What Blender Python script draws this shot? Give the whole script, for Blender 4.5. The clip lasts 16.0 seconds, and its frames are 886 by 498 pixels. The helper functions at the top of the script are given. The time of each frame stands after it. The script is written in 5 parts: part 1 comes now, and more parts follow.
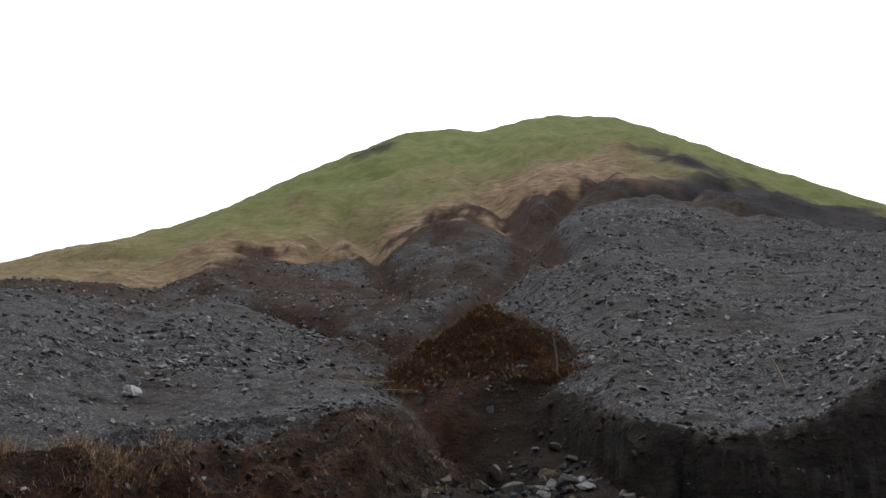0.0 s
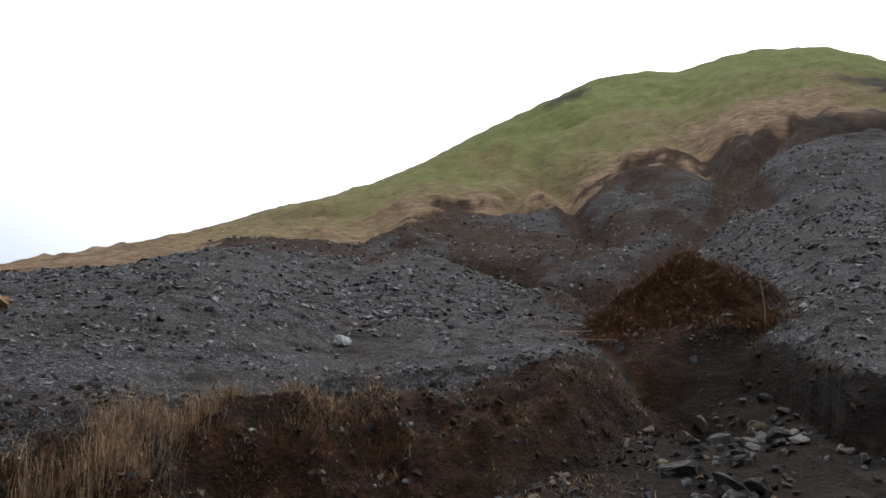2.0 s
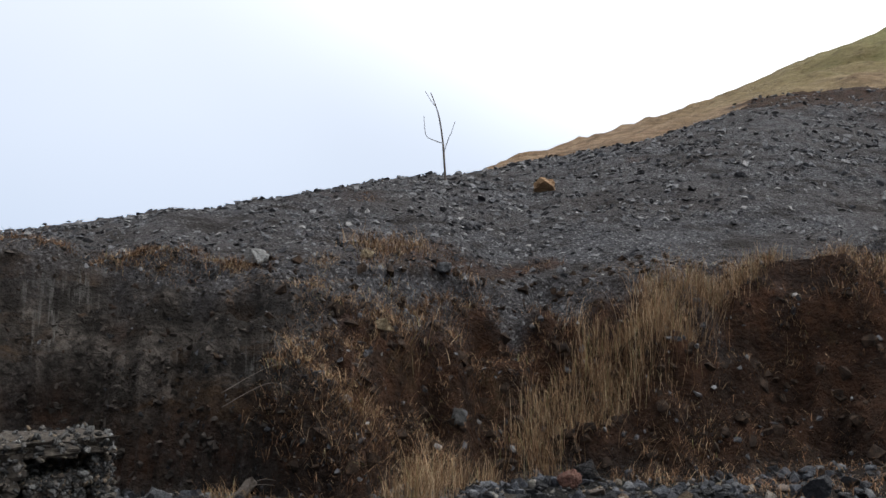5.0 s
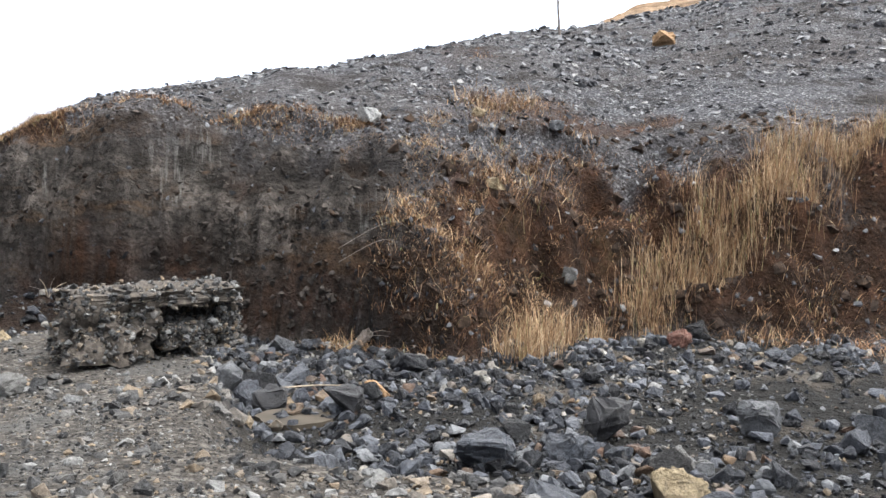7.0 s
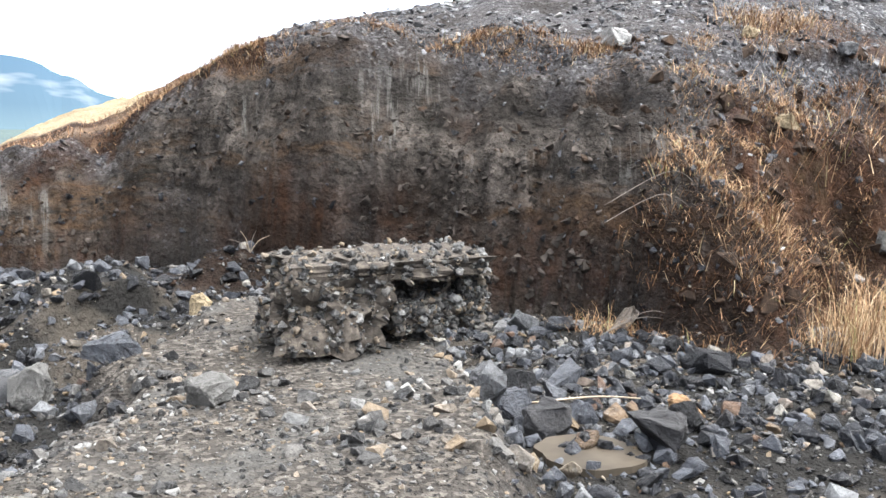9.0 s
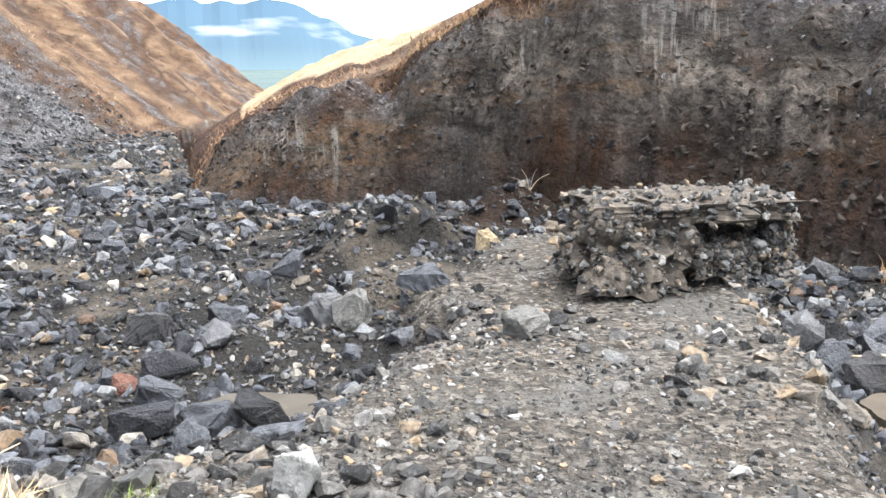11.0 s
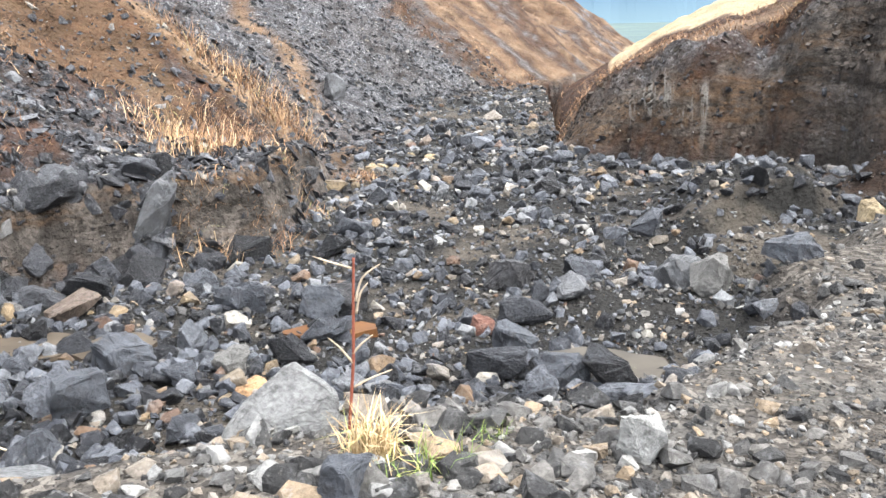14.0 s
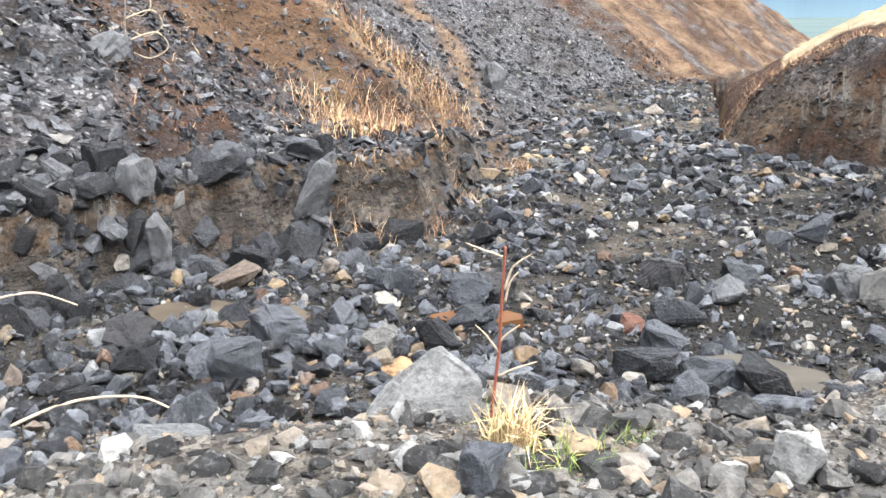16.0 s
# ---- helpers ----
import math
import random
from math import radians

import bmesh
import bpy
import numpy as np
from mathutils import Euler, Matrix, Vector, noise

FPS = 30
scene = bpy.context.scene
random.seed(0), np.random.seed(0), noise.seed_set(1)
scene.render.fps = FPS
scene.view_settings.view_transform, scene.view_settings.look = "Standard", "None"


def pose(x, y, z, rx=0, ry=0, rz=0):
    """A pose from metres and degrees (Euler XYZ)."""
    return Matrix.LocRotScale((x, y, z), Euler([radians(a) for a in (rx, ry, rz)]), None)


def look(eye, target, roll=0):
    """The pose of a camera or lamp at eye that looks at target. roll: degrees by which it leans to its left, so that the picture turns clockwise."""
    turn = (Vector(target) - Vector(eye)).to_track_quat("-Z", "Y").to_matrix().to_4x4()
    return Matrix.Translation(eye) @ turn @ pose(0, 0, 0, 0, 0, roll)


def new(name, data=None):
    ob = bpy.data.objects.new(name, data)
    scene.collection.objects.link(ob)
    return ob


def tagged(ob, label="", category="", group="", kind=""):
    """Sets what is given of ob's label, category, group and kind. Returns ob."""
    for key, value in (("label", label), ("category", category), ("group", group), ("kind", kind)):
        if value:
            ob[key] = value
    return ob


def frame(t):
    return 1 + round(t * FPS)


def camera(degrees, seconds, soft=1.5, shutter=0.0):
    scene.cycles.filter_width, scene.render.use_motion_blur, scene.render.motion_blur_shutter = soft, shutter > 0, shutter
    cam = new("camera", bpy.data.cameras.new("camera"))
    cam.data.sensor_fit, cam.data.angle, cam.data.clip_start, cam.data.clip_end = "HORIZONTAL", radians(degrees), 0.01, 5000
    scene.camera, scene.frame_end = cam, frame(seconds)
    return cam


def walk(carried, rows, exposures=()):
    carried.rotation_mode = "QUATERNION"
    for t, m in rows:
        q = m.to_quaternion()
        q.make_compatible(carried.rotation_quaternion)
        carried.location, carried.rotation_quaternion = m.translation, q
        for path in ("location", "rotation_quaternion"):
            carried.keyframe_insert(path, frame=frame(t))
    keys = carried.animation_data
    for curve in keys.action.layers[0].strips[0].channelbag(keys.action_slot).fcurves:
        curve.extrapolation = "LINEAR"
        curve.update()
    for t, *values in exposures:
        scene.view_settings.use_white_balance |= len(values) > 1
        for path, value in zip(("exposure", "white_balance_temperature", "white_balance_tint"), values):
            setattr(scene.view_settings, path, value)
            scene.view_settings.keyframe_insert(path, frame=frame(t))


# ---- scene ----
cam = camera(52.64, 16.0, soft=1.5)
PATH = [  # seconds, place, turn
    (0.0, pose(0.00, -0.00, 1.60, 106.59, 1.68, 0.50)),
    (0.5, pose(0.00, -0.00, 1.60, 106.77, 1.49, 2.52)),
    (1.0, pose(0.00, -0.00, 1.60, 104.89, 1.21, 5.07)),
    (1.5, pose(-0.00, -0.00, 1.60, 104.59, 0.73, 8.12)),
    (2.0, pose(-0.00, 0.00, 1.60, 103.60, 0.03, 12.94)),
    (2.5, pose(0.00, 0.00, 1.60, 102.20, 0.27, 18.34)),
    (3.0, pose(0.00, -0.00, 1.60, 100.53, -0.45, 23.52)),
    (3.5, pose(0.00, -0.00, 1.60, 99.32, -0.38, 29.27)),
    (4.0, pose(0.00, -0.00, 1.60, 98.01, 0.43, 35.35)),
    (4.5, pose(-0.00, 0.00, 1.60, 96.86, 0.39, 41.31)),
    (5.0, pose(-0.00, 0.00, 1.60, 95.09, -0.36, 46.22)),
    (5.2, pose(-0.00, 0.00, 1.60, 94.89, -0.13, 48.19)),
    (7.3, pose(0.00, -0.00, 1.60, 84.98, -0.70, 54.12)),
    (7.5, pose(-0.00, 0.00, 1.60, 84.63, -0.41, 55.07)),
    (8.0, pose(-0.00, 0.00, 1.60, 84.80, -0.59, 58.56)),
    (8.5, pose(-1.60, 0.39, 1.60, 82.83, -0.79, 60.54)),
    (9.0, pose(-2.39, 0.40, 1.58, 82.01, -0.84, 64.20)),
    (9.2, pose(-2.40, 0.36, 1.60, 81.39, -0.82, 66.26)),
    (11.3, pose(-2.47, -0.07, 1.60, 77.71, -0.65, 80.88)),
    (11.5, pose(-2.47, -0.07, 1.60, 77.47, -1.31, 81.93)),
    (12.0, pose(-2.47, -0.07, 1.61, 77.42, 0.08, 88.00)),
    (12.5, pose(-2.48, -0.07, 1.61, 76.47, -0.35, 90.95)),
    (13.0, pose(-2.49, -0.08, 1.60, 76.44, 0.16, 95.05)),
    (13.5, pose(-2.50, -0.08, 1.60, 76.26, 1.19, 98.31)),
    (14.0, pose(-2.52, -0.08, 1.60, 75.34, 1.14, 102.25)),
    (14.5, pose(-2.53, -0.09, 1.59, 75.75, 1.00, 105.35)),
    (15.0, pose(-2.53, -0.09, 1.59, 76.40, 1.27, 107.33)),
    (15.5, pose(-2.54, -0.10, 1.59, 75.50, 0.59, 110.14)),
    (16.0, pose(-2.54, -0.10, 1.59, 74.84, 0.24, 112.31)),
]
walk(cam, PATH, exposures=[(0.0, -0.85), (2.0, -0.8), (5.2, -0.6), (7.3, 1.2), (8.0, 1.57), (9.2, 1.4), (11.3, 1.58), (16.0, 1.5)])

# ---- light: bright overcast ----
world = bpy.data.worlds.new("sky")
scene.world = world
world.use_nodes = True
wn, wl = world.node_tree.nodes, world.node_tree.links
wn.clear()
SUN_EL, SUN_AZ = radians(61), radians(18)
sky = wn.new("ShaderNodeTexSky")
sky.sky_type = "NISHITA"
sky.sun_disc = False
sky.sun_elevation = SUN_EL
sky.sun_rotation = SUN_AZ
tc = wn.new("ShaderNodeTexCoord")
cloud_noise = wn.new("ShaderNodeTexNoise")
cloud_noise.inputs["Scale"].default_value = 1.6
cloud_noise.inputs["Detail"].default_value = 3.0
wl.new(tc.outputs["Generated"], cloud_noise.inputs["Vector"])


def sky_range(value, a, b, c, d, kind="LINEAR"):
    t = wn.new("ShaderNodeMapRange")
    t.interpolation_type = kind
    wl.new(value, t.inputs["Value"])
    for key, x in zip(("From Min", "From Max", "To Min", "To Max"), (a, b, c, d)):
        t.inputs[key].default_value = x
    return t.outputs["Result"]


def sky_mix(f, a, b, blend="MIX"):
    t = wn.new("ShaderNodeMix")
    t.data_type, t.blend_type = "RGBA", blend
    for sock, v in ((t.inputs["Factor"], f), (t.inputs[6], a), (t.inputs[7], b)):
        if isinstance(v, tuple):
            sock.default_value = (*v, 1)
        else:
            wl.new(v, sock)
    return t.outputs[2]


# cloud layer: bluish at the horizon, brighter overhead and round the hidden sun
height = wn.new("ShaderNodeSeparateXYZ")
wl.new(tc.outputs["Generated"], height.inputs[0])
glow = wn.new("ShaderNodeVectorMath")
glow.operation = "DOT_PRODUCT"
wl.new(tc.outputs["Generated"], glow.inputs[0])
glow.inputs[1].default_value = (0.15, 0.46, 0.875)
clouds = sky_mix(sky_range(height.outputs[2], 0.02, 0.75, 0, 1), (9.6, 11.3, 14.2), (19.0, 19.4, 20.2))
clouds = sky_mix(sky_range(glow.outputs["Value"], 0.3, 1.0, 0, 1, "SMOOTHERSTEP"), clouds, (61.0, 61.0, 60.5))
clouds = sky_mix(sky_range(cloud_noise.outputs["Fac"], 0.25, 0.6, 0.88, 1.0), sky.outputs["Color"], clouds)
bg = wn.new("ShaderNodeBackground")
bg.inputs["Strength"].default_value = 0.1
wl.new(clouds, bg.inputs["Color"])
wout = wn.new("ShaderNodeOutputWorld")
wl.new(bg.outputs[0], wout.inputs[0])

sun = new("sun", bpy.data.lights.new("sun", "SUN"))
sun.data.energy, sun.data.angle, sun.data.color = 1.5, radians(14), (1.0, 0.985, 0.955)
sun.matrix_world = look((15, 46, 87.5), (0, 0, 0))

# ---- materials ----


class Mat:
    """A small builder of node materials."""

    def __init__(self, name, rough=0.85, spec=0.3):
        self.m = bpy.data.materials.new(name)
        self.m.use_nodes = True
        self.n, self.l = self.m.node_tree.nodes, self.m.node_tree.links
        self.b = self.n["Principled BSDF"]
        self.b.inputs["Roughness"].default_value = rough
        self.b.inputs["Specular IOR Level"].default_value = spec
        self.pos = self.n.new("ShaderNodeTexCoord").outputs["Object"]

    def put(self, sock, v):
        if isinstance(v, (int, float)):
            sock.default_value = v
        elif isinstance(v, tuple):
            sock.default_value = (*v, 1) if len(v) == 3 and sock.type == "RGBA" else v
        else:
            self.l.new(v, sock)

    def noise(self, scale, detail=4.0, rough=0.6, vec=None):
        t = self.n.new("ShaderNodeTexNoise")
        self.put(t.inputs["Vector"], vec or self.pos)
        self.put(t.inputs["Scale"], scale)
        self.put(t.inputs["Detail"], detail)
        self.put(t.inputs["Roughness"], rough)
        return t.outputs["Fac"]

    def stretched(self, sx, sy, sz):
        t = self.n.new("ShaderNodeMapping")
        self.put(t.inputs["Vector"], self.pos)
        t.inputs["Scale"].default_value = (sx, sy, sz)
        return t.outputs[0]

    def cells(self, scale, out="Color", vec=None):
        t = self.n.new("ShaderNodeTexVoronoi")
        self.put(t.inputs["Vector"], vec or self.pos)
        self.put(t.inputs["Scale"], scale)
        return t.outputs[out]

    def span(self, v, a, b, c=0.0, d=1.0):
        t = self.n.new("ShaderNodeMapRange")
        self.put(t.inputs["Value"], v)
        for k, x in zip(("From Min", "From Max", "To Min", "To Max"), (a, b, c, d)):
            self.put(t.inputs[k], x)
        return t.outputs["Result"]

    def calc(self, op, a, b=0.0):
        t = self.n.new("ShaderNodeMath")
        t.operation = op
        self.put(t.inputs[0], a)
        self.put(t.inputs[1], b)
        return t.outputs[0]

    def mix(self, f, a, b, blend="MIX"):
        t = self.n.new("ShaderNodeMix")
        t.data_type, t.blend_type = "RGBA", blend
        self.put(t.inputs["Factor"], f)
        self.put(t.inputs[6], a)
        self.put(t.inputs[7], b)
        return t.outputs[2]

    def ramp(self, f, stops):
        t = self.n.new("ShaderNodeValToRGB")
        self.put(t.inputs[0], f)
        el = t.color_ramp.elements
        while len(el) < len(stops):
            el.new(0.5)
        for e, (p, c) in zip(el, stops):
            e.position, e.color = p, (*c, 1)
        return t.outputs[0]

    def attr(self, name):
        t = self.n.new("ShaderNodeAttribute")
        t.attribute_name = name
        return t.outputs["Fac"]

    def island(self):
        return self.n.new("ShaderNodeNewGeometry").outputs["Random Per Island"]

    def chance(self):
        return self.n.new("ShaderNodeObjectInfo").outputs["Random"]

    def base(self, c):
        self.put(self.b.inputs["Base Color"], c)

    def rough(self, v):
        self.put(self.b.inputs["Roughness"], v)

    def bump(self, h, dist, strength=1.0):
        t = self.n.new("ShaderNodeBump")
        self.put(t.inputs["Height"], h)
        self.put(t.inputs["Distance"], dist)
        self.put(t.inputs["Strength"], strength)
        old = self.b.inputs["Normal"].links
        if old:
            self.l.new(old[0].from_socket, t.inputs["Normal"])
        self.l.new(t.outputs[0], self.b.inputs["Normal"])


def ground_material():
    k = Mat("hillside_ground", 0.95, 0.06)
    # grey volcanic gravel: stones of two sizes
    c1, c2 = k.cells(9.0), k.cells(28.0)
    big = k.span(k.noise(0.25, 5), 0.3, 0.7)
    sep = k.n.new("ShaderNodeSeparateColor")
    k.put(sep.inputs[0], c2)
    sep1 = k.n.new("ShaderNodeSeparateColor")
    k.put(sep1.inputs[0], c1)
    grey = k.ramp(sep.outputs[0], [(0.0, (0.014, 0.014, 0.0155)), (0.5, (0.04, 0.04, 0.0435)), (0.85, (0.08, 0.08, 0.087)), (1.0, (0.18, 0.18, 0.182))])
    grey = k.mix(k.span(sep1.outputs[1], 0.5, 1.0, 0.0, 0.6), grey, (0.042, 0.042, 0.048))
    grey = k.mix(k.span(big, 0.3, 1.0, 0.0, 0.75), grey, (0.034, 0.028, 0.025))
    grey = k.mix(k.span(k.noise(1.4, 6, 0.7, k.stretched(0.7, 0.7, 2.0)), 0.48, 0.62, 0.0, 0.85), grey, (0.014, 0.0115, 0.0105))
    # brown wet soil
    rn = k.noise(2.2, 6, 0.7)
    fine = k.noise(22.0, 4, 0.7)
    soil = k.ramp(rn, [(0.28, (0.004, 0.0026, 0.0022)), (0.5, (0.018, 0.0092, 0.006)), (0.72, (0.052, 0.0245, 0.014))])
    soil = k.mix(k.span(fine, 0.45, 0.75, 0.0, 0.55), soil, (0.05, 0.028, 0.016))
    soil = k.mix(k.span(k.noise(0.9, 5, 0.7), 0.56, 0.7, 0.0, 0.5), soil, (0.055, 0.039, 0.02))
    # darker soil tones in the bed and on parts of the bank face
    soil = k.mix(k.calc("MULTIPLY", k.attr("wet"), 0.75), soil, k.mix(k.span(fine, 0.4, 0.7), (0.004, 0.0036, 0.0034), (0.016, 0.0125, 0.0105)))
    # pale beaten gravel with sand
    sand = k.ramp(sep.outputs[1], [(0.0, (0.018, 0.016, 0.0142)), (0.6, (0.037, 0.0328, 0.0285)), (1.0, (0.085, 0.077, 0.068))])
    sand = k.mix(k.span(k.noise(1.3, 5), 0.52, 0.62, 0.0, 0.85), sand, (0.046, 0.0445, 0.042))
    # far grass: straw below, green above
    gn = k.noise(0.35, 7, 0.72)
    streak = k.noise(1.0, 6, 0.7, k.stretched(0.5, 0.5, 2.5))
    straw = k.ramp(streak, [(0.25, (0.065, 0.04, 0.026)), (0.5, (0.155, 0.104, 0.066)), (0.75, (0.26, 0.19, 0.13))])
    green = k.ramp(gn, [(0.25, (0.058, 0.074, 0.022)), (0.5, (0.092, 0.106, 0.034)), (0.75, (0.145, 0.135, 0.056))])
    grassy = k.mix(k.attr("green"), straw, green)
    rills = k.noise(0.9, 8, 0.75, k.stretched(1.0, 0.35, 1.6))
    grassy = k.mix(k.calc("MULTIPLY", k.span(rills, 0.5, 0.66, 0.0, 0.85), k.span(k.attr("green"), 0.2, 1.0, 1.0, 0.3)), grassy, (0.042, 0.028, 0.018))
    grassy = k.mix(k.span(k.noise(3.5, 6, 0.75), 0.5, 0.72, 0.0, 0.5), grassy, (0.06, 0.05, 0.02))
    # ash cliff
    ash = k.ramp(k.noise(2.2, 7, 0.75, k.stretched(1.3, 1.3, 0.8)), [(0.3, (0.007, 0.006, 0.0054)), (0.48, (0.038, 0.033, 0.0295)), (0.68, (0.1, 0.086, 0.076))])
    strata = k.noise(1.0, 6, 0.75, k.stretched(0.6, 0.6, 2.6))
    ash = k.mix(k.span(k.noise(8.0, 5, 0.75), 0.5, 0.64, 0.0, 0.8), ash, (0.008, 0.0068, 0.006))
    ash = k.mix(k.span(strata, 0.5, 0.62, 0.0, 0.85), ash, (0.009, 0.0075, 0.0065))
    along = k.n.new("ShaderNodeCombineXYZ")
    deep = k.n.new("ShaderNodeSeparateXYZ")
    k.put(deep.inputs[0], k.pos)
    k.put(along.inputs[0], k.calc("MULTIPLY", k.attr("along"), 9.0))
    k.put(along.inputs[1], k.calc("MULTIPLY", deep.outputs[2], 0.8))
    drip = k.noise(1.0, 4, 0.6, along.outputs[0])
    layer = k.n.new("ShaderNodeCombineXYZ")
    k.put(layer.inputs[0], k.calc("MULTIPLY", k.attr("along"), 0.16))
    k.put(layer.inputs[1], k.calc("ADD", k.calc("MULTIPLY", deep.outputs[2], 1.7), k.calc("MULTIPLY", k.noise(1.2, 4, 0.6), 0.9)))
    beds = k.noise(1.0, 5, 0.65, layer.outputs[0])
    ash = k.mix(k.span(beds, 0.5, 0.58, 0.0, 0.75), ash, k.mix(k.span(k.noise(6.0, 5, 0.7), 0.4, 0.65), (0.02, 0.013, 0.0092), (0.08, 0.05, 0.029)))
    ash = k.mix(k.span(beds, 0.44, 0.38, 0.0, 0.7), ash, (0.009, 0.0078, 0.007))
    ash = k.mix(k.calc("MULTIPLY", k.span(drip, 0.52, 0.6, 0.0, 0.85), k.span(k.noise(0.55, 3), 0.54, 0.6)), ash, (0.1, 0.096, 0.09))
    ash = k.mix(k.span(k.noise(1.1, 5, 0.65), 0.56, 0.7, 0.0, 0.4), ash, (0.06, 0.036, 0.021))
    # darker ash tones by the same mask
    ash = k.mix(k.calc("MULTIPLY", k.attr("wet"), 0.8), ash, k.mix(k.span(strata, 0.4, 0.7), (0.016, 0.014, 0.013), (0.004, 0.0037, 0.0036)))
    mud = k.mix(k.span(k.noise(0.8, 4), 0.5, 0.6), (0.012, 0.0115, 0.011), (0.042, 0.0365, 0.031))
    c = k.mix(k.attr("wet"), grey, mud)
    grassy = k.mix(k.attr("pale"), grassy, k.mix(k.span(streak, 0.3, 0.7), (0.12, 0.095, 0.06), (0.2, 0.165, 0.11)))
    c = k.mix(k.attr("pale"), c, sand)
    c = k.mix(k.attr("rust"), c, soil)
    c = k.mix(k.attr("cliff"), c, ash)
    c = k.mix(k.attr("grass"), c, grassy)
    # bluish air haze painted into the colour of the far plain
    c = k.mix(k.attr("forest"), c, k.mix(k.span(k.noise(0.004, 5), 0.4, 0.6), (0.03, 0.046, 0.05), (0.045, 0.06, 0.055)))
    c = k.mix(k.attr("scar"), c, (0.014, 0.012, 0.014))
    k.base(c)
    k.bump(k.cells(28.0, "Distance"), 0.012, 0.4)
    k.bump(k.cells(9.0, "Distance"), 0.05, k.span(k.attr("pale"), 0.0, 1.0, 0.5, 0.08))
    k.bump(k.noise(5.0, 6, 0.75), 0.12, k.span(k.attr("pale"), 0.0, 1.0, 0.9, 0.35))
    k.bump(k.noise(2.0, 6, 0.7, k.stretched(0.8, 0.8, 1.3)), 0.3, 0.7)
    k.bump(k.noise(0.8, 6, 0.7), 0.5, 0.5)
    return k.m


def rock_material(name, stops, wet=0.55, per_island=True):
    k = Mat(name, wet, 0.09)
    tone = k.ramp(k.island() if per_island else k.chance(), stops)
    mott = k.noise(9.0, 6, 0.7)
    c = k.mix(k.span(mott, 0.42, 0.62, 0.0, 0.75), tone, k.mix(0.75, tone, (0.008, 0.008, 0.009)))
    c = k.mix(k.span(k.noise(16.0, 5, 0.7), 0.54, 0.7, 0.0, 0.6), c, k.mix(0.5, tone, (0.16, 0.165, 0.175)))
    c = k.mix(k.span(k.noise(40.0, 3), 0.6, 0.75, 0.0, 0.35), c, (0.2, 0.195, 0.18))
    k.base(c)
    k.rough(k.span(k.noise(4.0, 4), 0.3, 0.7, wet - 0.15, wet + 0.3))
    k.bump(k.noise(11.0, 7, 0.75), 0.05, 0.9)
    k.bump(k.cells(22.0, "Distance"), 0.02, 0.5)
    return k.m


def plain_material(name, stops, rough=0.8, scale=12.0, bump=0.01):
    k = Mat(name, rough, 0.1)
    n = k.noise(scale, 5, 0.65)
    k.base(k.ramp(n, stops))
    k.bump(k.noise(scale * 3, 5, 0.7), bump, 0.6)
    return k.m


def stone_material(name, stops, rough):
    k = Mat(name, rough, 0.16)
    c = k.ramp(k.noise(6.0, 6, 0.7), stops)
    c = k.mix(k.span(k.noise(17.0, 6, 0.75), 0.48, 0.64, 0.0, 0.7), c, k.mix(0.7, stops[0][1], (0.02, 0.018, 0.017)))
    c = k.mix(k.span(k.noise(45.0, 3, 0.6), 0.6, 0.72, 0.0, 0.5), c, stops[-1][1])
    k.base(c)
    k.bump(k.noise(12.0, 7, 0.75), 0.06, 0.9)
    k.bump(k.noise(50.0, 4, 0.7), 0.008, 0.7)
    return k.m


def blade_material(name, stops):
    k = Mat(name, 0.8, 0.08)
    k.base(k.mix(k.span(k.noise(3.0), 0.3, 0.7, 0.0, 0.4), k.ramp(k.island(), stops), (0.1, 0.064, 0.038)))
    return k.m


GREYS = [(0.0, (0.006, 0.006, 0.007)), (0.3, (0.016, 0.017, 0.0205)), (0.56, (0.036, 0.039, 0.047)), (0.76, (0.074, 0.079, 0.092)), (0.87, (0.12, 0.123, 0.128)), (0.91, (0.12, 0.09, 0.056)), (0.95, (0.07, 0.042, 0.03)), (1.0, (0.2, 0.19, 0.17))]
PALES = [(0.0, (0.014, 0.014, 0.0145)), (0.35, (0.047, 0.046, 0.0455)), (0.6, (0.1, 0.095, 0.09)), (0.76, (0.165, 0.125, 0.085)), (0.84, (0.13, 0.13, 0.13)), (0.95, (0.15, 0.148, 0.144)), (1.0, (0.24, 0.236, 0.228))]
SCREE = [(0.0, (0.005, 0.005, 0.006)), (0.45, (0.016, 0.0165, 0.0195)), (0.8, (0.04, 0.042, 0.049)), (0.95, (0.09, 0.092, 0.1)), (1.0, (0.17, 0.155, 0.13))]
DARKS = [(0.0, (0.014, 0.014, 0.0155)), (0.35, (0.052, 0.052, 0.057)), (0.7, (0.113, 0.115, 0.124)), (0.93, (0.165, 0.165, 0.17)), (1.0, (0.24, 0.235, 0.23))]
M_GROUND = ground_material()
M_ROCK = rock_material("river_boulders", GREYS)
M_PALE = rock_material("pale_gravel", PALES, 0.7)
M_SCREE = rock_material("scree_stones", SCREE, 0.6)
M_DARK = rock_material("slope_gravel", DARKS, 0.75)
M_STRAW = blade_material("dry_grass", [(0.0, (0.085, 0.046, 0.026)), (0.35, (0.19, 0.112, 0.06)), (0.65, (0.31, 0.208, 0.122)), (0.88, (0.43, 0.335, 0.225)), (1.0, (0.12, 0.14, 0.045))])
M_STRAND = blade_material("trailing_grass", [(0.0, (0.042, 0.025, 0.017)), (0.5, (0.098, 0.062, 0.038)), (0.85, (0.17, 0.118, 0.074)), (1.0, (0.26, 0.2, 0.135))])
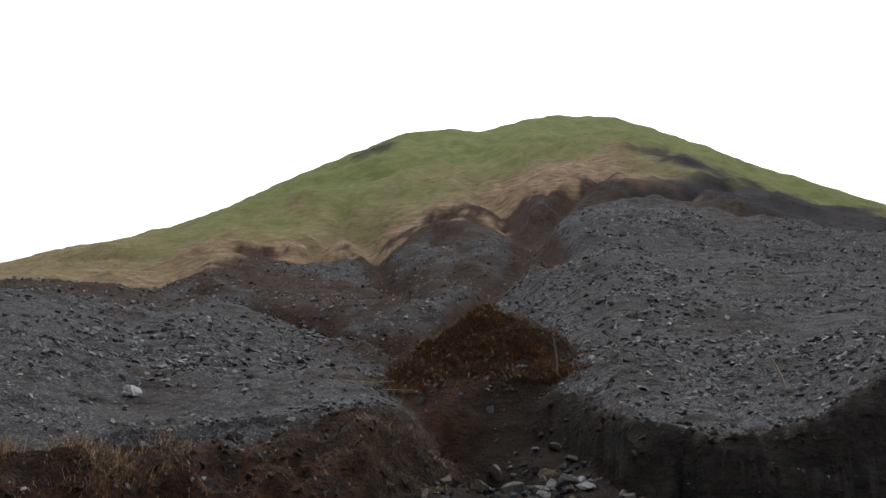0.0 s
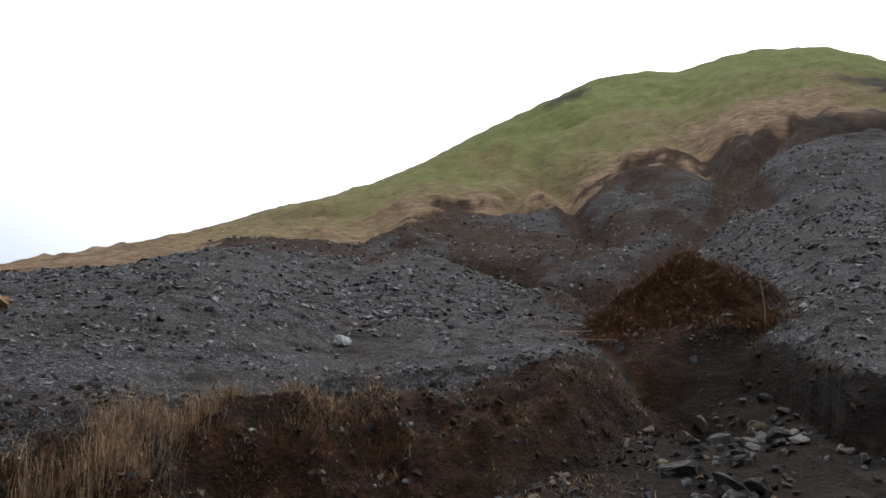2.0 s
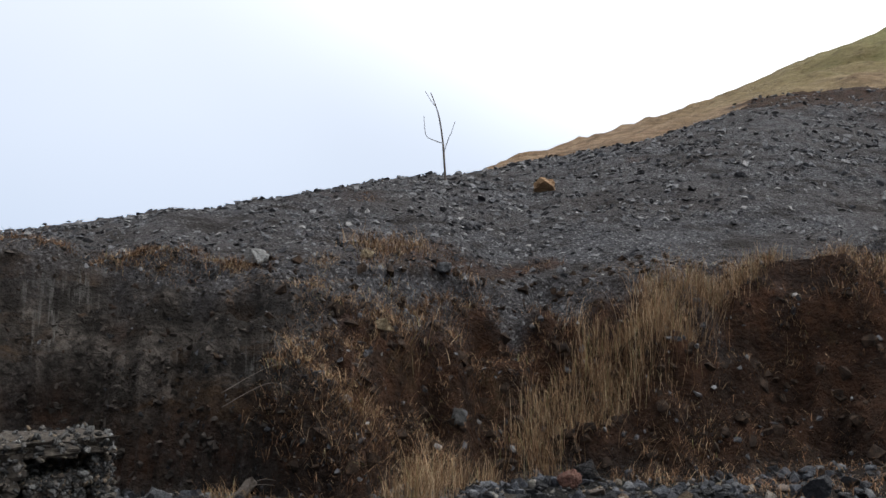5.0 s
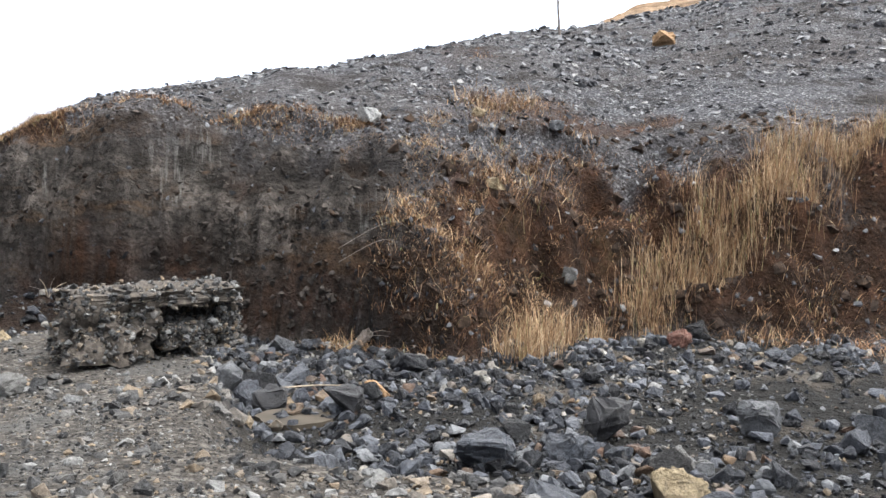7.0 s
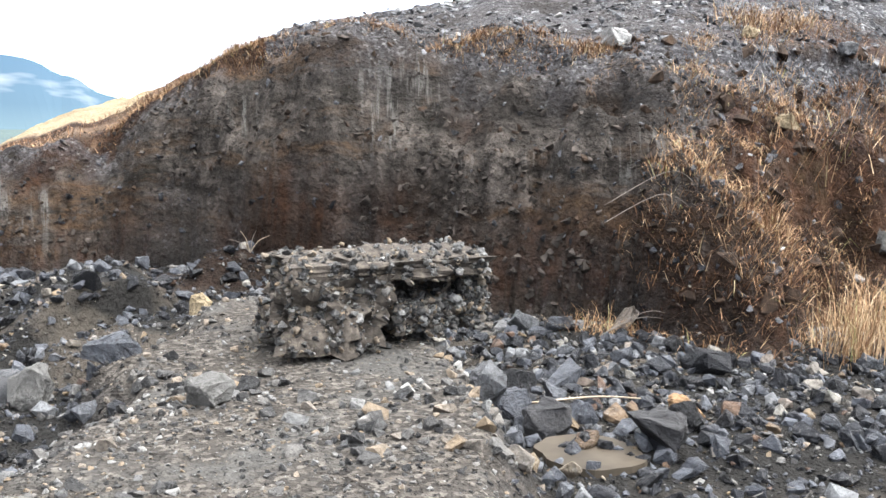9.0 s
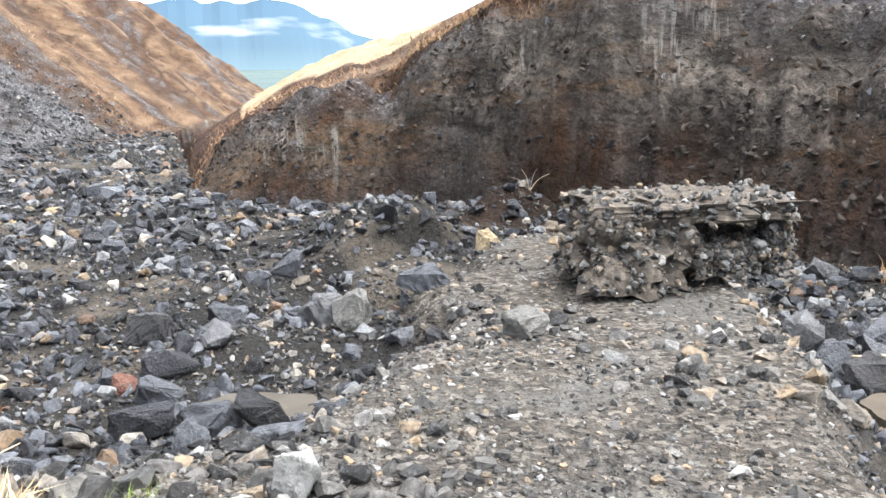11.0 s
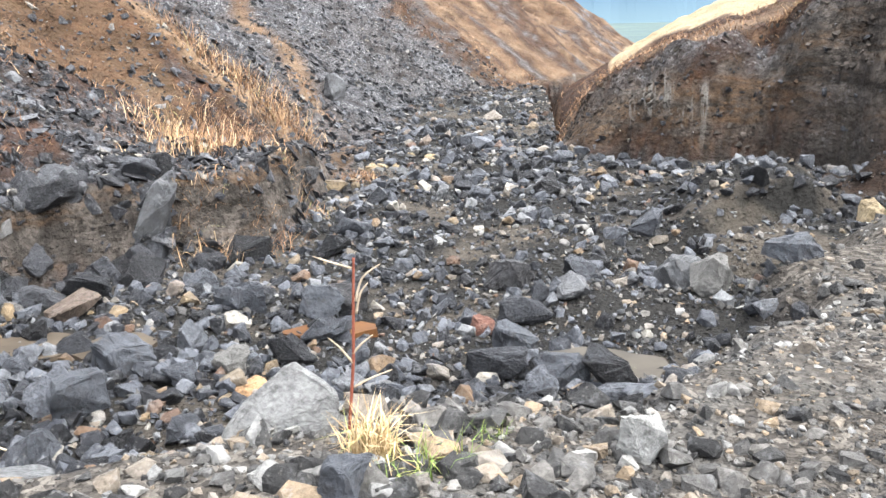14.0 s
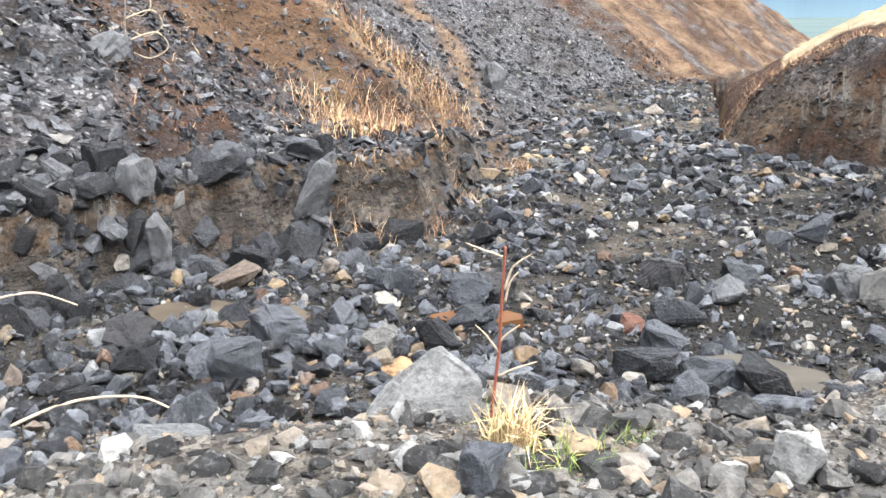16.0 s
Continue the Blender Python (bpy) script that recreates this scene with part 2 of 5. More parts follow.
M_CLOD = plain_material("soil_clods", [(0.3, (0.008, 0.006, 0.005)), (0.5, (0.021, 0.0145, 0.011)), (0.7, (0.052, 0.034, 0.023))], 0.95, 7.0, 0.03)
M_ASH = plain_material("ash_clods", [(0.3, (0.008, 0.0068, 0.006)), (0.5, (0.028, 0.0238, 0.021)), (0.7, (0.07, 0.058, 0.05))], 0.95, 3.0, 0.03)
M_SPURGRASS = blade_material("matted_brown_grass", [(0.0, (0.1, 0.057, 0.037)), (0.5, (0.19, 0.118, 0.077)), (1.0, (0.33, 0.24, 0.165))])
M_PALESTRAW = blade_material("pale_straw", [(0.0, (0.2, 0.135, 0.065)), (0.5, (0.34, 0.25, 0.14)), (0.9, (0.48, 0.39, 0.25)), (1.0, (0.16, 0.2, 0.06))])
M_HILLGRASS = blade_material("hillside_grass", [(0.0, (0.04, 0.026, 0.018)), (0.6, (0.105, 0.069, 0.045)), (1.0, (0.21, 0.15, 0.102))])
M_RUSTGRASS = blade_material("rusty_dead_grass", [(0.0, (0.035, 0.016, 0.009)), (0.45, (0.105, 0.055, 0.031)), (0.8, (0.2, 0.12, 0.068)), (1.0, (0.33, 0.24, 0.15))])

# ---- terrain functions ----
EYE = 1.6


def lattice(ix, iy, seed):
    h = (ix * 374761393 + iy * 668265263 + seed * 1442695041) & 0xFFFFFFFF
    h = ((h ^ (h >> 13)) * 1274126177) & 0xFFFFFFFF
    return ((h ^ (h >> 16)) & 0xFFFF) / 65535.0


def value_noise(x, y, seed=0):
    ix, iy = np.floor(x).astype(np.int64), np.floor(y).astype(np.int64)
    fx, fy = x - ix, y - iy
    fx, fy = fx * fx * (3 - 2 * fx), fy * fy * (3 - 2 * fy)
    a, b = lattice(ix, iy, seed), lattice(ix + 1, iy, seed)
    c, d = lattice(ix, iy + 1, seed), lattice(ix + 1, iy + 1, seed)
    return (a + (b - a) * fx) * (1 - fy) + (c + (d - c) * fx) * fy - 0.5


def fbm(x, y, size, octaves=4, seed=0, gain=0.5):
    """Rough noise of about -0.5 to 0.5 with forms of that size in metres."""
    out, amp, f = 0.0, 1.0, 1.0 / size
    for o in range(octaves):
        out = out + amp * value_noise(x * f + 17.3 * o, y * f - 9.1 * o, seed + o)
        amp, f = amp * gain, f * 2.03
    return out


def ease(a, b, v):
    s = np.clip((v - a) / (b - a), 0, 1)
    return s * s * (3 - 2 * s)


def line(az, knots):
    """A landform line: its value by azimuth (degrees, left of the hill's axis)."""
    k = np.array(knots, float)
    return np.interp(az, k[:, 0], k[:, 1])


# the bank's foot: distance from the first standpoint
FOOT = [(-180, 30), (-60, 24), (-28, 20), (-18, 18), (-11, 19), (-8, 24), (-5, 27), (-2, 24), (5, 17.5), (12, 15.5), (24, 13.6), (34, 13.2), (44, 12.9), (51, 10.2), (54, 10.3), (58, 11.6), (66, 12.3), (75, 13.6), (81, 15.2), (87, 16.2), (90.5, 16.7), (93, 17), (94.7, 17.8), (95.6, 36), (97, 52), (100, 60), (180, 60)]
# how wide the bank's face is
FACE = [(-180, 3), (-28, 1.2), (-12, 1.0), (-8, 2.0), (0, 3.0), (8, 4.0), (20, 4.0), (34, 3.2), (44, 2.4), (51, 3.4), (58, 2.2), (64, 2.2), (76, 2.1), (88, 2.2), (97, 2.2), (180, 4)]
# how high the bank's brow, the gravel's upper edge and the hilltop stand, in degrees over the eye
BROW = [(-180, -2), (-60, 2), (-26, 7.0), (-22, 4.7), (-17, 3.9), (-11, 5.6), (-7.5, 7.2), (-3.7, 6.9), (-1, 6.6), (1.2, 6.7), (5.5, 6.8), (11, 5.9), (17, 5.0), (23, 4.1), (27, 3.9), (35, 3.6), (42, 2.0), (47, 3.0), (53, 3.4), (58, 4.6), (65, 4.2), (75, 3.9), (78.6, 2.7), (81.8, 0.6), (85, -0.5), (88, -1.1), (90, -2.0), (92, -3.1), (93.3, -4.8), (95, -8), (180, -6)]
GRAVEL = [(-180, 0), (-60, 8), (-27, 15.2), (-15.7, 19.4), (-12, 20.4), (-6.5, 19.8), (-4, 18.4), (0, 18.2), (5, 16.2), (10.6, 16.2), (15.2, 15.8), (18.1, 14.3), (25.8, 13.4), (35.4, 11.2), (43.9, 9.8), (46, 9.5), (51.3, 8.9), (57.7, 7.9), (63.6, 7.0), (68.5, 5.8), (74.6, 4.0), (77, 2.9), (79, 1.9), (82, 1.1), (85, 0.6), (88, -0.6), (90, -1.8), (93, -3.2), (180, -4)]
GRAVEL_AT = [(-180, 90), (-27, 80), (-12, 92), (0, 88), (10, 80), (18, 66), (26, 55), (35, 42), (44, 31), (56, 27), (70, 25), (76, 40), (82, 65), (180, 75)]
TOP = [(-180, 0), (-60, 5), (-40, 10.5), (-27.6, 16.5), (-21, 19.9), (-16, 22.6), (-12, 24.2), (-8.4, 24.7), (-6, 24.6), (-2.8, 24.0), (-0.9, 24.2), (2.3, 24.2), (5.4, 23.0), (9.2, 21.5), (12.9, 19.9), (17.8, 17.7), (22.7, 16.3), (26.9, 14.9), (36, 12.2), (44.5, 9.7), (50, 7.5), (60, 5.0), (75, 2.0), (90, -3.2), (180, -4)]
TOP_AT = [(-180, 150), (-27, 150), (-8, 175), (10, 150), (27, 105), (44, 60), (50, 55), (75, 80), (90, 110), (180, 120)]
# the crest of the grassy spur beside the gully, in degrees over the eye
SPUR = [(-14, 5.5), (-11.5, 7.2), (-8, 10.2), (-5, 12.0), (-2.6, 12.7), (-1, 12.0), (3.7, 9.2), (4.6, 7.0), (8, 4.0)]
# the left-hand slope's foot: y by x
LEFT_FOOT = [(-75, 1.2), (-62, 0.8), (-50, -1.5), (-38, -4.2), (-27.8, -6.0), (-20.4, -4.9), (-14, -4.0), (-10.3, -3.4), (-9.1, -3.9), (-8.4, -4.3), (-7.3, -4.7), (-6.3, -4.8), (-3, -6.5), (3, -9), (30, -20)]
LEDGE = [(-62, 0.3), (-16, 0.4), (-13, 1.6), (-11, 1.8), (-9.6, 1.4), (-8.8, 0.3), (-5, 0.3), (30, 0.5)]
LEFT_CAP = [(-180, 3), (-91, 3), (80, -5), (89, -3.2), (90.2, -2.0), (92.5, 0.4), (95.1, 3.0), (100, 10), (106, 16), (120, 24), (150, 22), (180, 12)]


def upright(x, y):
    """The ground's normal."""
    e = 0.15
    gx, gy = (land(x + e, y) - land(x - e, y)) / (2 * e), (land(x, y + e) - land(x, y - e)) / (2 * e)
    n = np.stack([-gx, -gy, np.ones_like(gx)], 1)
    return n / np.linalg.norm(n, axis=1)[:, None]


def gully(a, r, points, width, depth):
    """How deep a ravine along (distance, azimuth) points cuts the hill."""
    p = np.array(points, float)
    mid = np.interp(r, p[:, 0], p[:, 1])
    off = np.radians(a - mid) * r + 1.2 * fbm(r, r * 0 + 3, 6.0, 3, 71)
    fade = ease(p[0, 0] - 3, p[0, 0] + 2, r) * (1 - ease(p[-1, 0] - 6, p[-1, 0] + 4, r))
    return depth * fade * np.exp(-np.abs(off / width) ** 1.5)


def terrace(x, y):
    """1 on the beaten gravel beside the stream bed, 0 in the bed."""
    t = np.clip(-x / 3.0, 0, 1)
    near = np.hypot(x + 3.0 * t, y) - 3.15
    u = np.clip(((x + 4.5) * -0.94 + (y - 0.75) * 0.33) / 6.2, 0, 1)
    tongue = np.hypot(x + 4.5 + 0.94 * 6.2 * u, y - 0.75 - 0.33 * 6.2 * u) - (1.3 - 0.35 * u)
    d = np.minimum(near, tongue) + 0.35 * fbm(x, y, 0.9, 3, 5)
    return 1 - ease(-0.15, 0.3, d)


def land(x, y, zones=False):
    """The height of the ground; with zones also what covers it."""
    x, y = np.asarray(x, float), np.asarray(y, float)
    r = np.hypot(x, y) + 1e-6
    a = np.degrees(np.arctan2(-x, y))
    wob = fbm(x, y, 2.2, 4, 11)
    # stream bed
    flat = terrace(x, y)
    bed = -0.32 * (1 - flat) + 0.16 * fbm(x, y, 1.6, 4, 21) * (1 - 0.6 * flat)
    bed = bed + 0.025 * np.minimum(0, x + 5)
    bed = bed - 0.45 * np.exp(-((x + 10.1) / 0.45) ** 2 - ((y - 0.95) / 0.7) ** 2)
    scarp = ease(-11.25, -11.5, x + 0.9 * (y - 1.05) + 0.3 * wob) * np.exp(-np.abs((y - 1.15) / 0.75) ** 3) * ease(-15.5, -12.5, x)
    bed = bed + 0.42 * scarp
    up = ease(28, 8, np.abs(a + 2)) * np.maximum(0, r - 10.5)
    bed = bed + 0.26 * up
    # bank and hill
    face_n = fbm(np.radians(a) * 12, r * 0.45, 1.3, 5, 31, 0.6)
    foot = line(a, FOOT) + 0.6 * wob + 0.9 * face_n
    width = line(a, FACE) * (1 + 0.5 * fbm(x, y, 3.0, 3, 41))
    brow_at = line(a, FOOT) + line(a, FACE)
    brow = EYE + brow_at * np.tan(np.radians(line(a, BROW)))
    brow = brow + 0.45 * fbm(np.radians(a) * 14, r * 0 + 2, 1.1, 4, 34) * ease(52, 60, a) * ease(96, 90, a)
    g_at, t_at = line(a, GRAVEL_AT), line(a, TOP_AT)
    g_z = EYE + g_at * np.tan(np.radians(line(a, GRAVEL)))
    t_z = EYE + t_at * np.tan(np.radians(line(a, TOP)))
    s = np.clip((r - foot) / width, 0, 1)
    steep = np.maximum(ease(48, 60, a), ease(-5, -9, a))
    sheer = np.interp(s + 0.07 * fbm(x, y, 0.7, 3, 33) * (s > 0.02), [0, 0.08, 0.2, 0.3, 0.42, 0.55, 0.7, 0.8, 1], [0, 0.3, 0.5, 0.56, 0.68, 0.73, 0.86, 0.9, 1])
    prof = (1 - steep) * s ** 0.85 + steep * sheer
    prof = prof + 0.035 * np.sin(prof * 17 + 5 * wob) * np.sin(np.pi * s)
    on_face = (s > 0) & (s < 1)
    bank = bed + (brow - bed) * prof
    ledges = (0.5 * fbm(x, y, 0.6, 4, 51) + 0.45 * fbm(x, y, 1.9, 3, 52) * (1 - s)) * np.sin(np.pi * s) ** 0.5
    bank = bank + ledges * np.minimum(1, brow - bed)
    q = np.clip((r - brow_at) / np.maximum(g_at - brow_at, 1), 0, 1)
    slope = brow + (g_z - brow) * (q + (0.10 * ease(12, 32, a) - 0.07 * ease(26, 8, a)) * np.sin(np.pi * q))
    w = np.clip((r - g_at) / (t_at - g_at), 0, 1)
    upper = g_z + (t_z - g_z) * w - 0.35 * np.maximum(0, r - t_at)
    hill = np.where(r < foot, bed, np.where(s < 1, bank, np.where(r < g_at, slope, upper)))
    rough = np.clip((r - foot - width) / 4, 0, 1)
    hill = hill + rough * (0.16 * fbm(x, y, 0.8, 3, 63) + 0.35 * fbm(x, y, 3.5, 5, 61) + np.clip((r - 25) / 60, 0, 1) * (1.7 * fbm(x, y, 16, 5, 62) + 1.3 * fbm(x, y, 4.5, 5, 64, 0.55)) * (1 - 0.75 * ease(0.75, 1.0, w)))
    carve = gully(a, r, [(22, -5.2), (25, -2.5), (28, 0.6), (36, 2.6), (44, 1.6), (58, -2.5), (72, -5.6), (86, -4.6), (100, -3.4), (118, -1.6)], 1.5, 1.5)
    carve = carve + gully(a, r, [(56, 2.0), (70, 4.0), (84, 4.6), (100, 5.8)], 1.4, 1.7)
    carve = carve + gully(a, r, [(60, -7.0), (75, -6.6), (90, -8.5), (104, -13)], 1.4, 1.8)
    carve = carve + gully(a, r, [(75, 7.5), (86, 8.3), (96, 7.0), (112, 6.4)], 1.2, 1.8)
    carve = carve + gully(a, r, [(80, -11), (92, -17), (110, -24), (125, -30)], 3, 3.5)
    carve = carve + gully(a, r, [(40, 1.4), (46, 5), (50, 10), (54, 16), (58, 22)], 2.6, 2.4)
    hill = hill - carve
    crest = EYE + 33 * np.tan(np.radians(line(a, SPUR)))
    spur = np.where(r < 33, 5.0 + (crest - 5.0) * np.minimum((r - 27.5) / 5.5, 1), crest - 1.3 * (r - 33))
    spur = np.where((np.abs(a + 3.5) < 8.5) & (r > 26), spur + 0.5 * fbm(x, y, 1.4, 4, 95), -99)
    mound = ease(-0.1, 0.35, spur - hill)
    hill = np.maximum(hill, spur)
    slump = np.exp(-((x + 13.1) / 0.7) ** 2 - ((y - 2.9) / 1.1) ** 2)
    hill = hill + 0.42 * slump * (1 + 0.9 * fbm(x, y, 0.5, 3, 96))
    # left-hand slope
    fx = np.array(LEFT_FOOT, float)
    lf = np.interp(x, fx[:, 0], fx[:, 1]) + 0.35 * wob
    lx = np.array(LEDGE, float)
    lw = np.interp(x, lx[:, 0], lx[:, 1])
    d = lf - y
    a3, r3 = np.degrees(np.arctan2(-(x + 2.5), y + 0.1)), np.hypot(x + 2.5, y + 0.1)
    step = (0.12 + 0.55 * ease(-14.5, -12, x)) * ease(0.0, 0.35, d)
    rise = np.maximum(0, d - 0.3 - lw)
    left = bed + step + 0.66 * rise + 0.25 * np.clip(rise, 0, 1.5) * fbm(x, y, 1.6, 5, 81) + 0.5 * np.clip(rise - 2, 0, 4) * fbm(x, y, 5, 4, 82)
    cap = EYE + np.minimum(r3, 75) * np.tan(np.radians(line(a3, LEFT_CAP))) - 0.5 * np.maximum(0, r3 - 75)
    left = np.where(d > 0, np.minimum(left, np.maximum(cap + 0.25 * fbm(x, y, 3, 3, 83), bed)), -99)
    z = np.maximum(hill, left)
    fall = ease(180, 1500, r)
    z = z * (1 - fall) - 45 * fall
    if not zones:
        return z
    n1, n2 = fbm(x, y, 1.3, 4, 91), fbm(x, y, 9, 4, 92)
    is_left = (left > hill) & (d > 0)
    up_w = (r - g_at) / np.maximum(g_at, 1) + 0.10 * n2 + 0.07 * n1 + 0.16 * fbm(x, y, 4.5, 5, 97, 0.6)
    grass = np.where(is_left, 0, ease(-0.01, 0.05, up_w) * ease(-45, -33, a))
    streak = fbm((x + 0.5 * d) * 1.5, d * 0.22, 1.6, 4, 94) + 0.25 * n1
    threads = fbm((x + 0.55 * d) * 1.3, d * 0.16, 0.9, 4, 98, 0.6) + 0.4 * streak
    rusty = ease(-9.8, -13.5, x + 1.6 * n1) * ease(-16.9, -16.3, x + 0.5 * n1) * ease(0.5, 1.0, d)
    thread = np.exp(-((x + 20 + 2.1 * (d - 1.9) + 0.6 * n1) / 0.65) ** 2) * ease(0.8, 1.4, d)
    meadow = ease(-33.5, -35.5, x + 0.7 * (d - 1.2) + 3.0 * n1 + 2.0 * streak)
    ridge = np.exp(-((x + 16.0 + 0.3 * n1) / 0.4) ** 2) * ease(0.9, 1.4, d)
    side = np.maximum(np.maximum(0.8 * ridge, meadow * (0.06 + 0.38 * ease(-0.02, 0.22, threads))), np.maximum(0.55 * thread, 0.25 * rusty * ease(0.02, 0.2, streak)))
    grass = np.maximum(grass, np.where(is_left & (d > 0.4), side, 0))
    grass = np.where((a > 77) & (r > brow_at + 9) & ~is_left & ((a < 92) | (r > 55)), 1.0, grass)
    grass = np.where((a > 77) & (r > brow_at - 0.3) & (r <= brow_at + 9) & ~is_left, 0.4 * ease(-0.1, 0.2, n1), grass)
    grass = np.where(r > 200, 1.0, grass)
    green = np.where(is_left, 0.0, ease(0.04, 0.5, w + 0.3 * n2) * ease(38, 8, a))
    green = np.where(mound > 0.25, 0, green)
    rust = ease(-0.3, 0.2, (r - foot)) * (1 - ease(-0.9, 0.5, r - brow_at - 1.6 * n1 + 0.7 + 0.5 * ease(44, 58, a))) * ease(0, 5, a) * (1 - is_left)
    rust = np.maximum(rust, ease(0.25, 0.5, mound + 0.2 * n1))
    rust = np.maximum(rust, np.where(is_left, np.maximum(np.maximum(rusty * (0.55 + 0.45 * ease(-0.1, 0.1, streak)), 0.8 * thread), np.maximum(0.9 * meadow * ease(-0.45, -0.2, threads), 0.75 * ease(0.12, 0.25, streak) * ease(-7, -9, x) * ease(-17, -15, x))), 0))
    rust = np.maximum(rust, 0.85 * ease(24, 16, np.abs(a - 8)) * ease(9.5, 12, r) * (r < brow_at))
    rust = np.maximum(rust, ease(0.36, 0.5, q + 0.2 * n2) * ease(-5, -1, a) * ease(24, 15, a) * 0.92 * ease(-0.25, 0.2, n1 + 0.6 * n2))
    rust = np.maximum(rust, 0.95 * ease(0.8, 0.9, q + 0.16 * n2 + 0.12 * n1) * ease(-3, -6, a) * ease(-30, -20, a))
    rust = np.maximum(rust, ease(0.4, 1.2, carve) * 0.9)
    rust = np.maximum(rust, 0.8 * ease(0.08, 0.24, n2 + 0.35 * n1) * (q > 0.05) * ease(-9, 0, a) * ease(58, 44, a))
    rust = np.maximum(rust, ease(0.8, 0.93, q + 0.2 * n2) * ease(-9, -3, a) * ease(42, 24, a))
    rust = np.maximum(rust, ease(0.2, 0.45, slump + 0.2 * n1) * ease(0.12, 0.04, s))
    cliff = np.where(~is_left & (a > -30), on_face * steep * ease(0.0, 0.15, s) * np.where(a < 0, ease(1.0, 0.93, s), ease(0.8, 0.4, s + 0.5 * n1)), 0) * (1 - ease(0.25, 0.5, slump) * ease(0.12, 0.04, s))
    cliff = np.maximum(cliff, np.where(is_left, ease(0.0, 0.1, d) * ease(0.5, 0.35, d), 0))
    scar = ease(-13, -17, a + 5 * n2) * ease(0.86, 0.93, q + 0.08 * n1) * ease(0.45, 0.25, w + 0.25 * n2 + 0.15 * n1) * (r > 40) * (a > -45)
    scar = np.maximum(scar, 0.8 * ease(1.6, 0.8, np.abs(a - 4.6 - 1.5 * n1)) * ease(0.78, 0.84, w) * ease(0.98, 0.93, w))
    far_hill = (a > 77) & (r > brow_at + 9) & ~is_left & ((a < 92) | (r > 55))
    rust = np.maximum(rust, np.where((a > 76) & (r > brow_at - 0.5) & ~far_hill & (r < 56) & ~is_left, 0.9, 0))
    pale = np.where(far_hill, 0.85, flat * 0.9)
    wet = np.where((r < foot) & ~is_left, 1 - flat, 0)
    # the bank face right of the axis and its lower part take the darker tones too
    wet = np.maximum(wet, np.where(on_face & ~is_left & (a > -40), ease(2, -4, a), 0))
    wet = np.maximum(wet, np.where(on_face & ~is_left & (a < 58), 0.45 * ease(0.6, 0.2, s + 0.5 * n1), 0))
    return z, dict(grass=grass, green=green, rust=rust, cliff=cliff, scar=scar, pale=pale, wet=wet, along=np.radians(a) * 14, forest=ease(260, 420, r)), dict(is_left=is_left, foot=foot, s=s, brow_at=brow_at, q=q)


# ---- ground sheet ----
def ground_sheet():
    az = np.concatenate([np.arange(-34, 148, 0.29), np.arange(148, 326, 1.5)])
    rad = [0.35]
    while rad[-1] < 4300:
        v = rad[-1]
        rad.append(v * (1.03 if v < 2 else 1.0105 if v < 20 else 1.015 if v < 200 else 1.05))
    rad = np.array(rad)
    na, nr = len(az), len(rad)
    A, R = np.meshgrid(np.radians(az), rad, indexing="ij")
    X, Y = (-1.2 - R * np.sin(A)).ravel(), (R * np.cos(A)).ravel()
    Z, zone, _ = land(X, Y, True)
    centre = len(X)
    X, Y, Z = np.append(X, -1.2), np.append(Y, 0), np.append(Z, land(-1.2, 0.0))
    co = np.stack([X, Y, Z], 1)
    i, j = np.meshgrid(np.arange(na), np.arange(nr - 1), indexing="ij")
    k = (i + 1) % na
    quads = np.stack([i * nr + j, k * nr + j, k * nr + j + 1, i * nr + j + 1], -1).reshape(-1, 4)[:, ::-1]
    me = bpy.data.meshes.new("ground")
    tri = np.stack([np.arange(na) * nr, ((np.arange(na) + 1) % na) * nr, np.full(na, centre)], 1)
    me.vertices.add(len(co))
    me.vertices.foreach_set("co", co.ravel())
    loops = np.concatenate([quads.ravel(), tri.ravel()])
    me.loops.add(len(loops))
    me.loops.foreach_set("vertex_index", loops)
    starts = np.concatenate([np.arange(len(quads)) * 4, len(quads) * 4 + np.arange(len(tri)) * 3])
    me.polygons.add(len(starts))
    me.polygons.foreach_set("loop_start", starts)
    me.update(calc_edges=True)
    me.validate()
    me.polygons.foreach_set("use_smooth", np.ones(len(me.polygons), bool))
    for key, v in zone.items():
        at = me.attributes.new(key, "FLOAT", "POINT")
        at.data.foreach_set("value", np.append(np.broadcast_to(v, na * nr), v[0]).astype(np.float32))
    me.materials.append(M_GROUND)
    ob = new("ground", me)
    return tagged(ob, "grey volcanic gravel, rusty eroded bank and grassy hill", "ground", kind="structure")


ground_sheet()


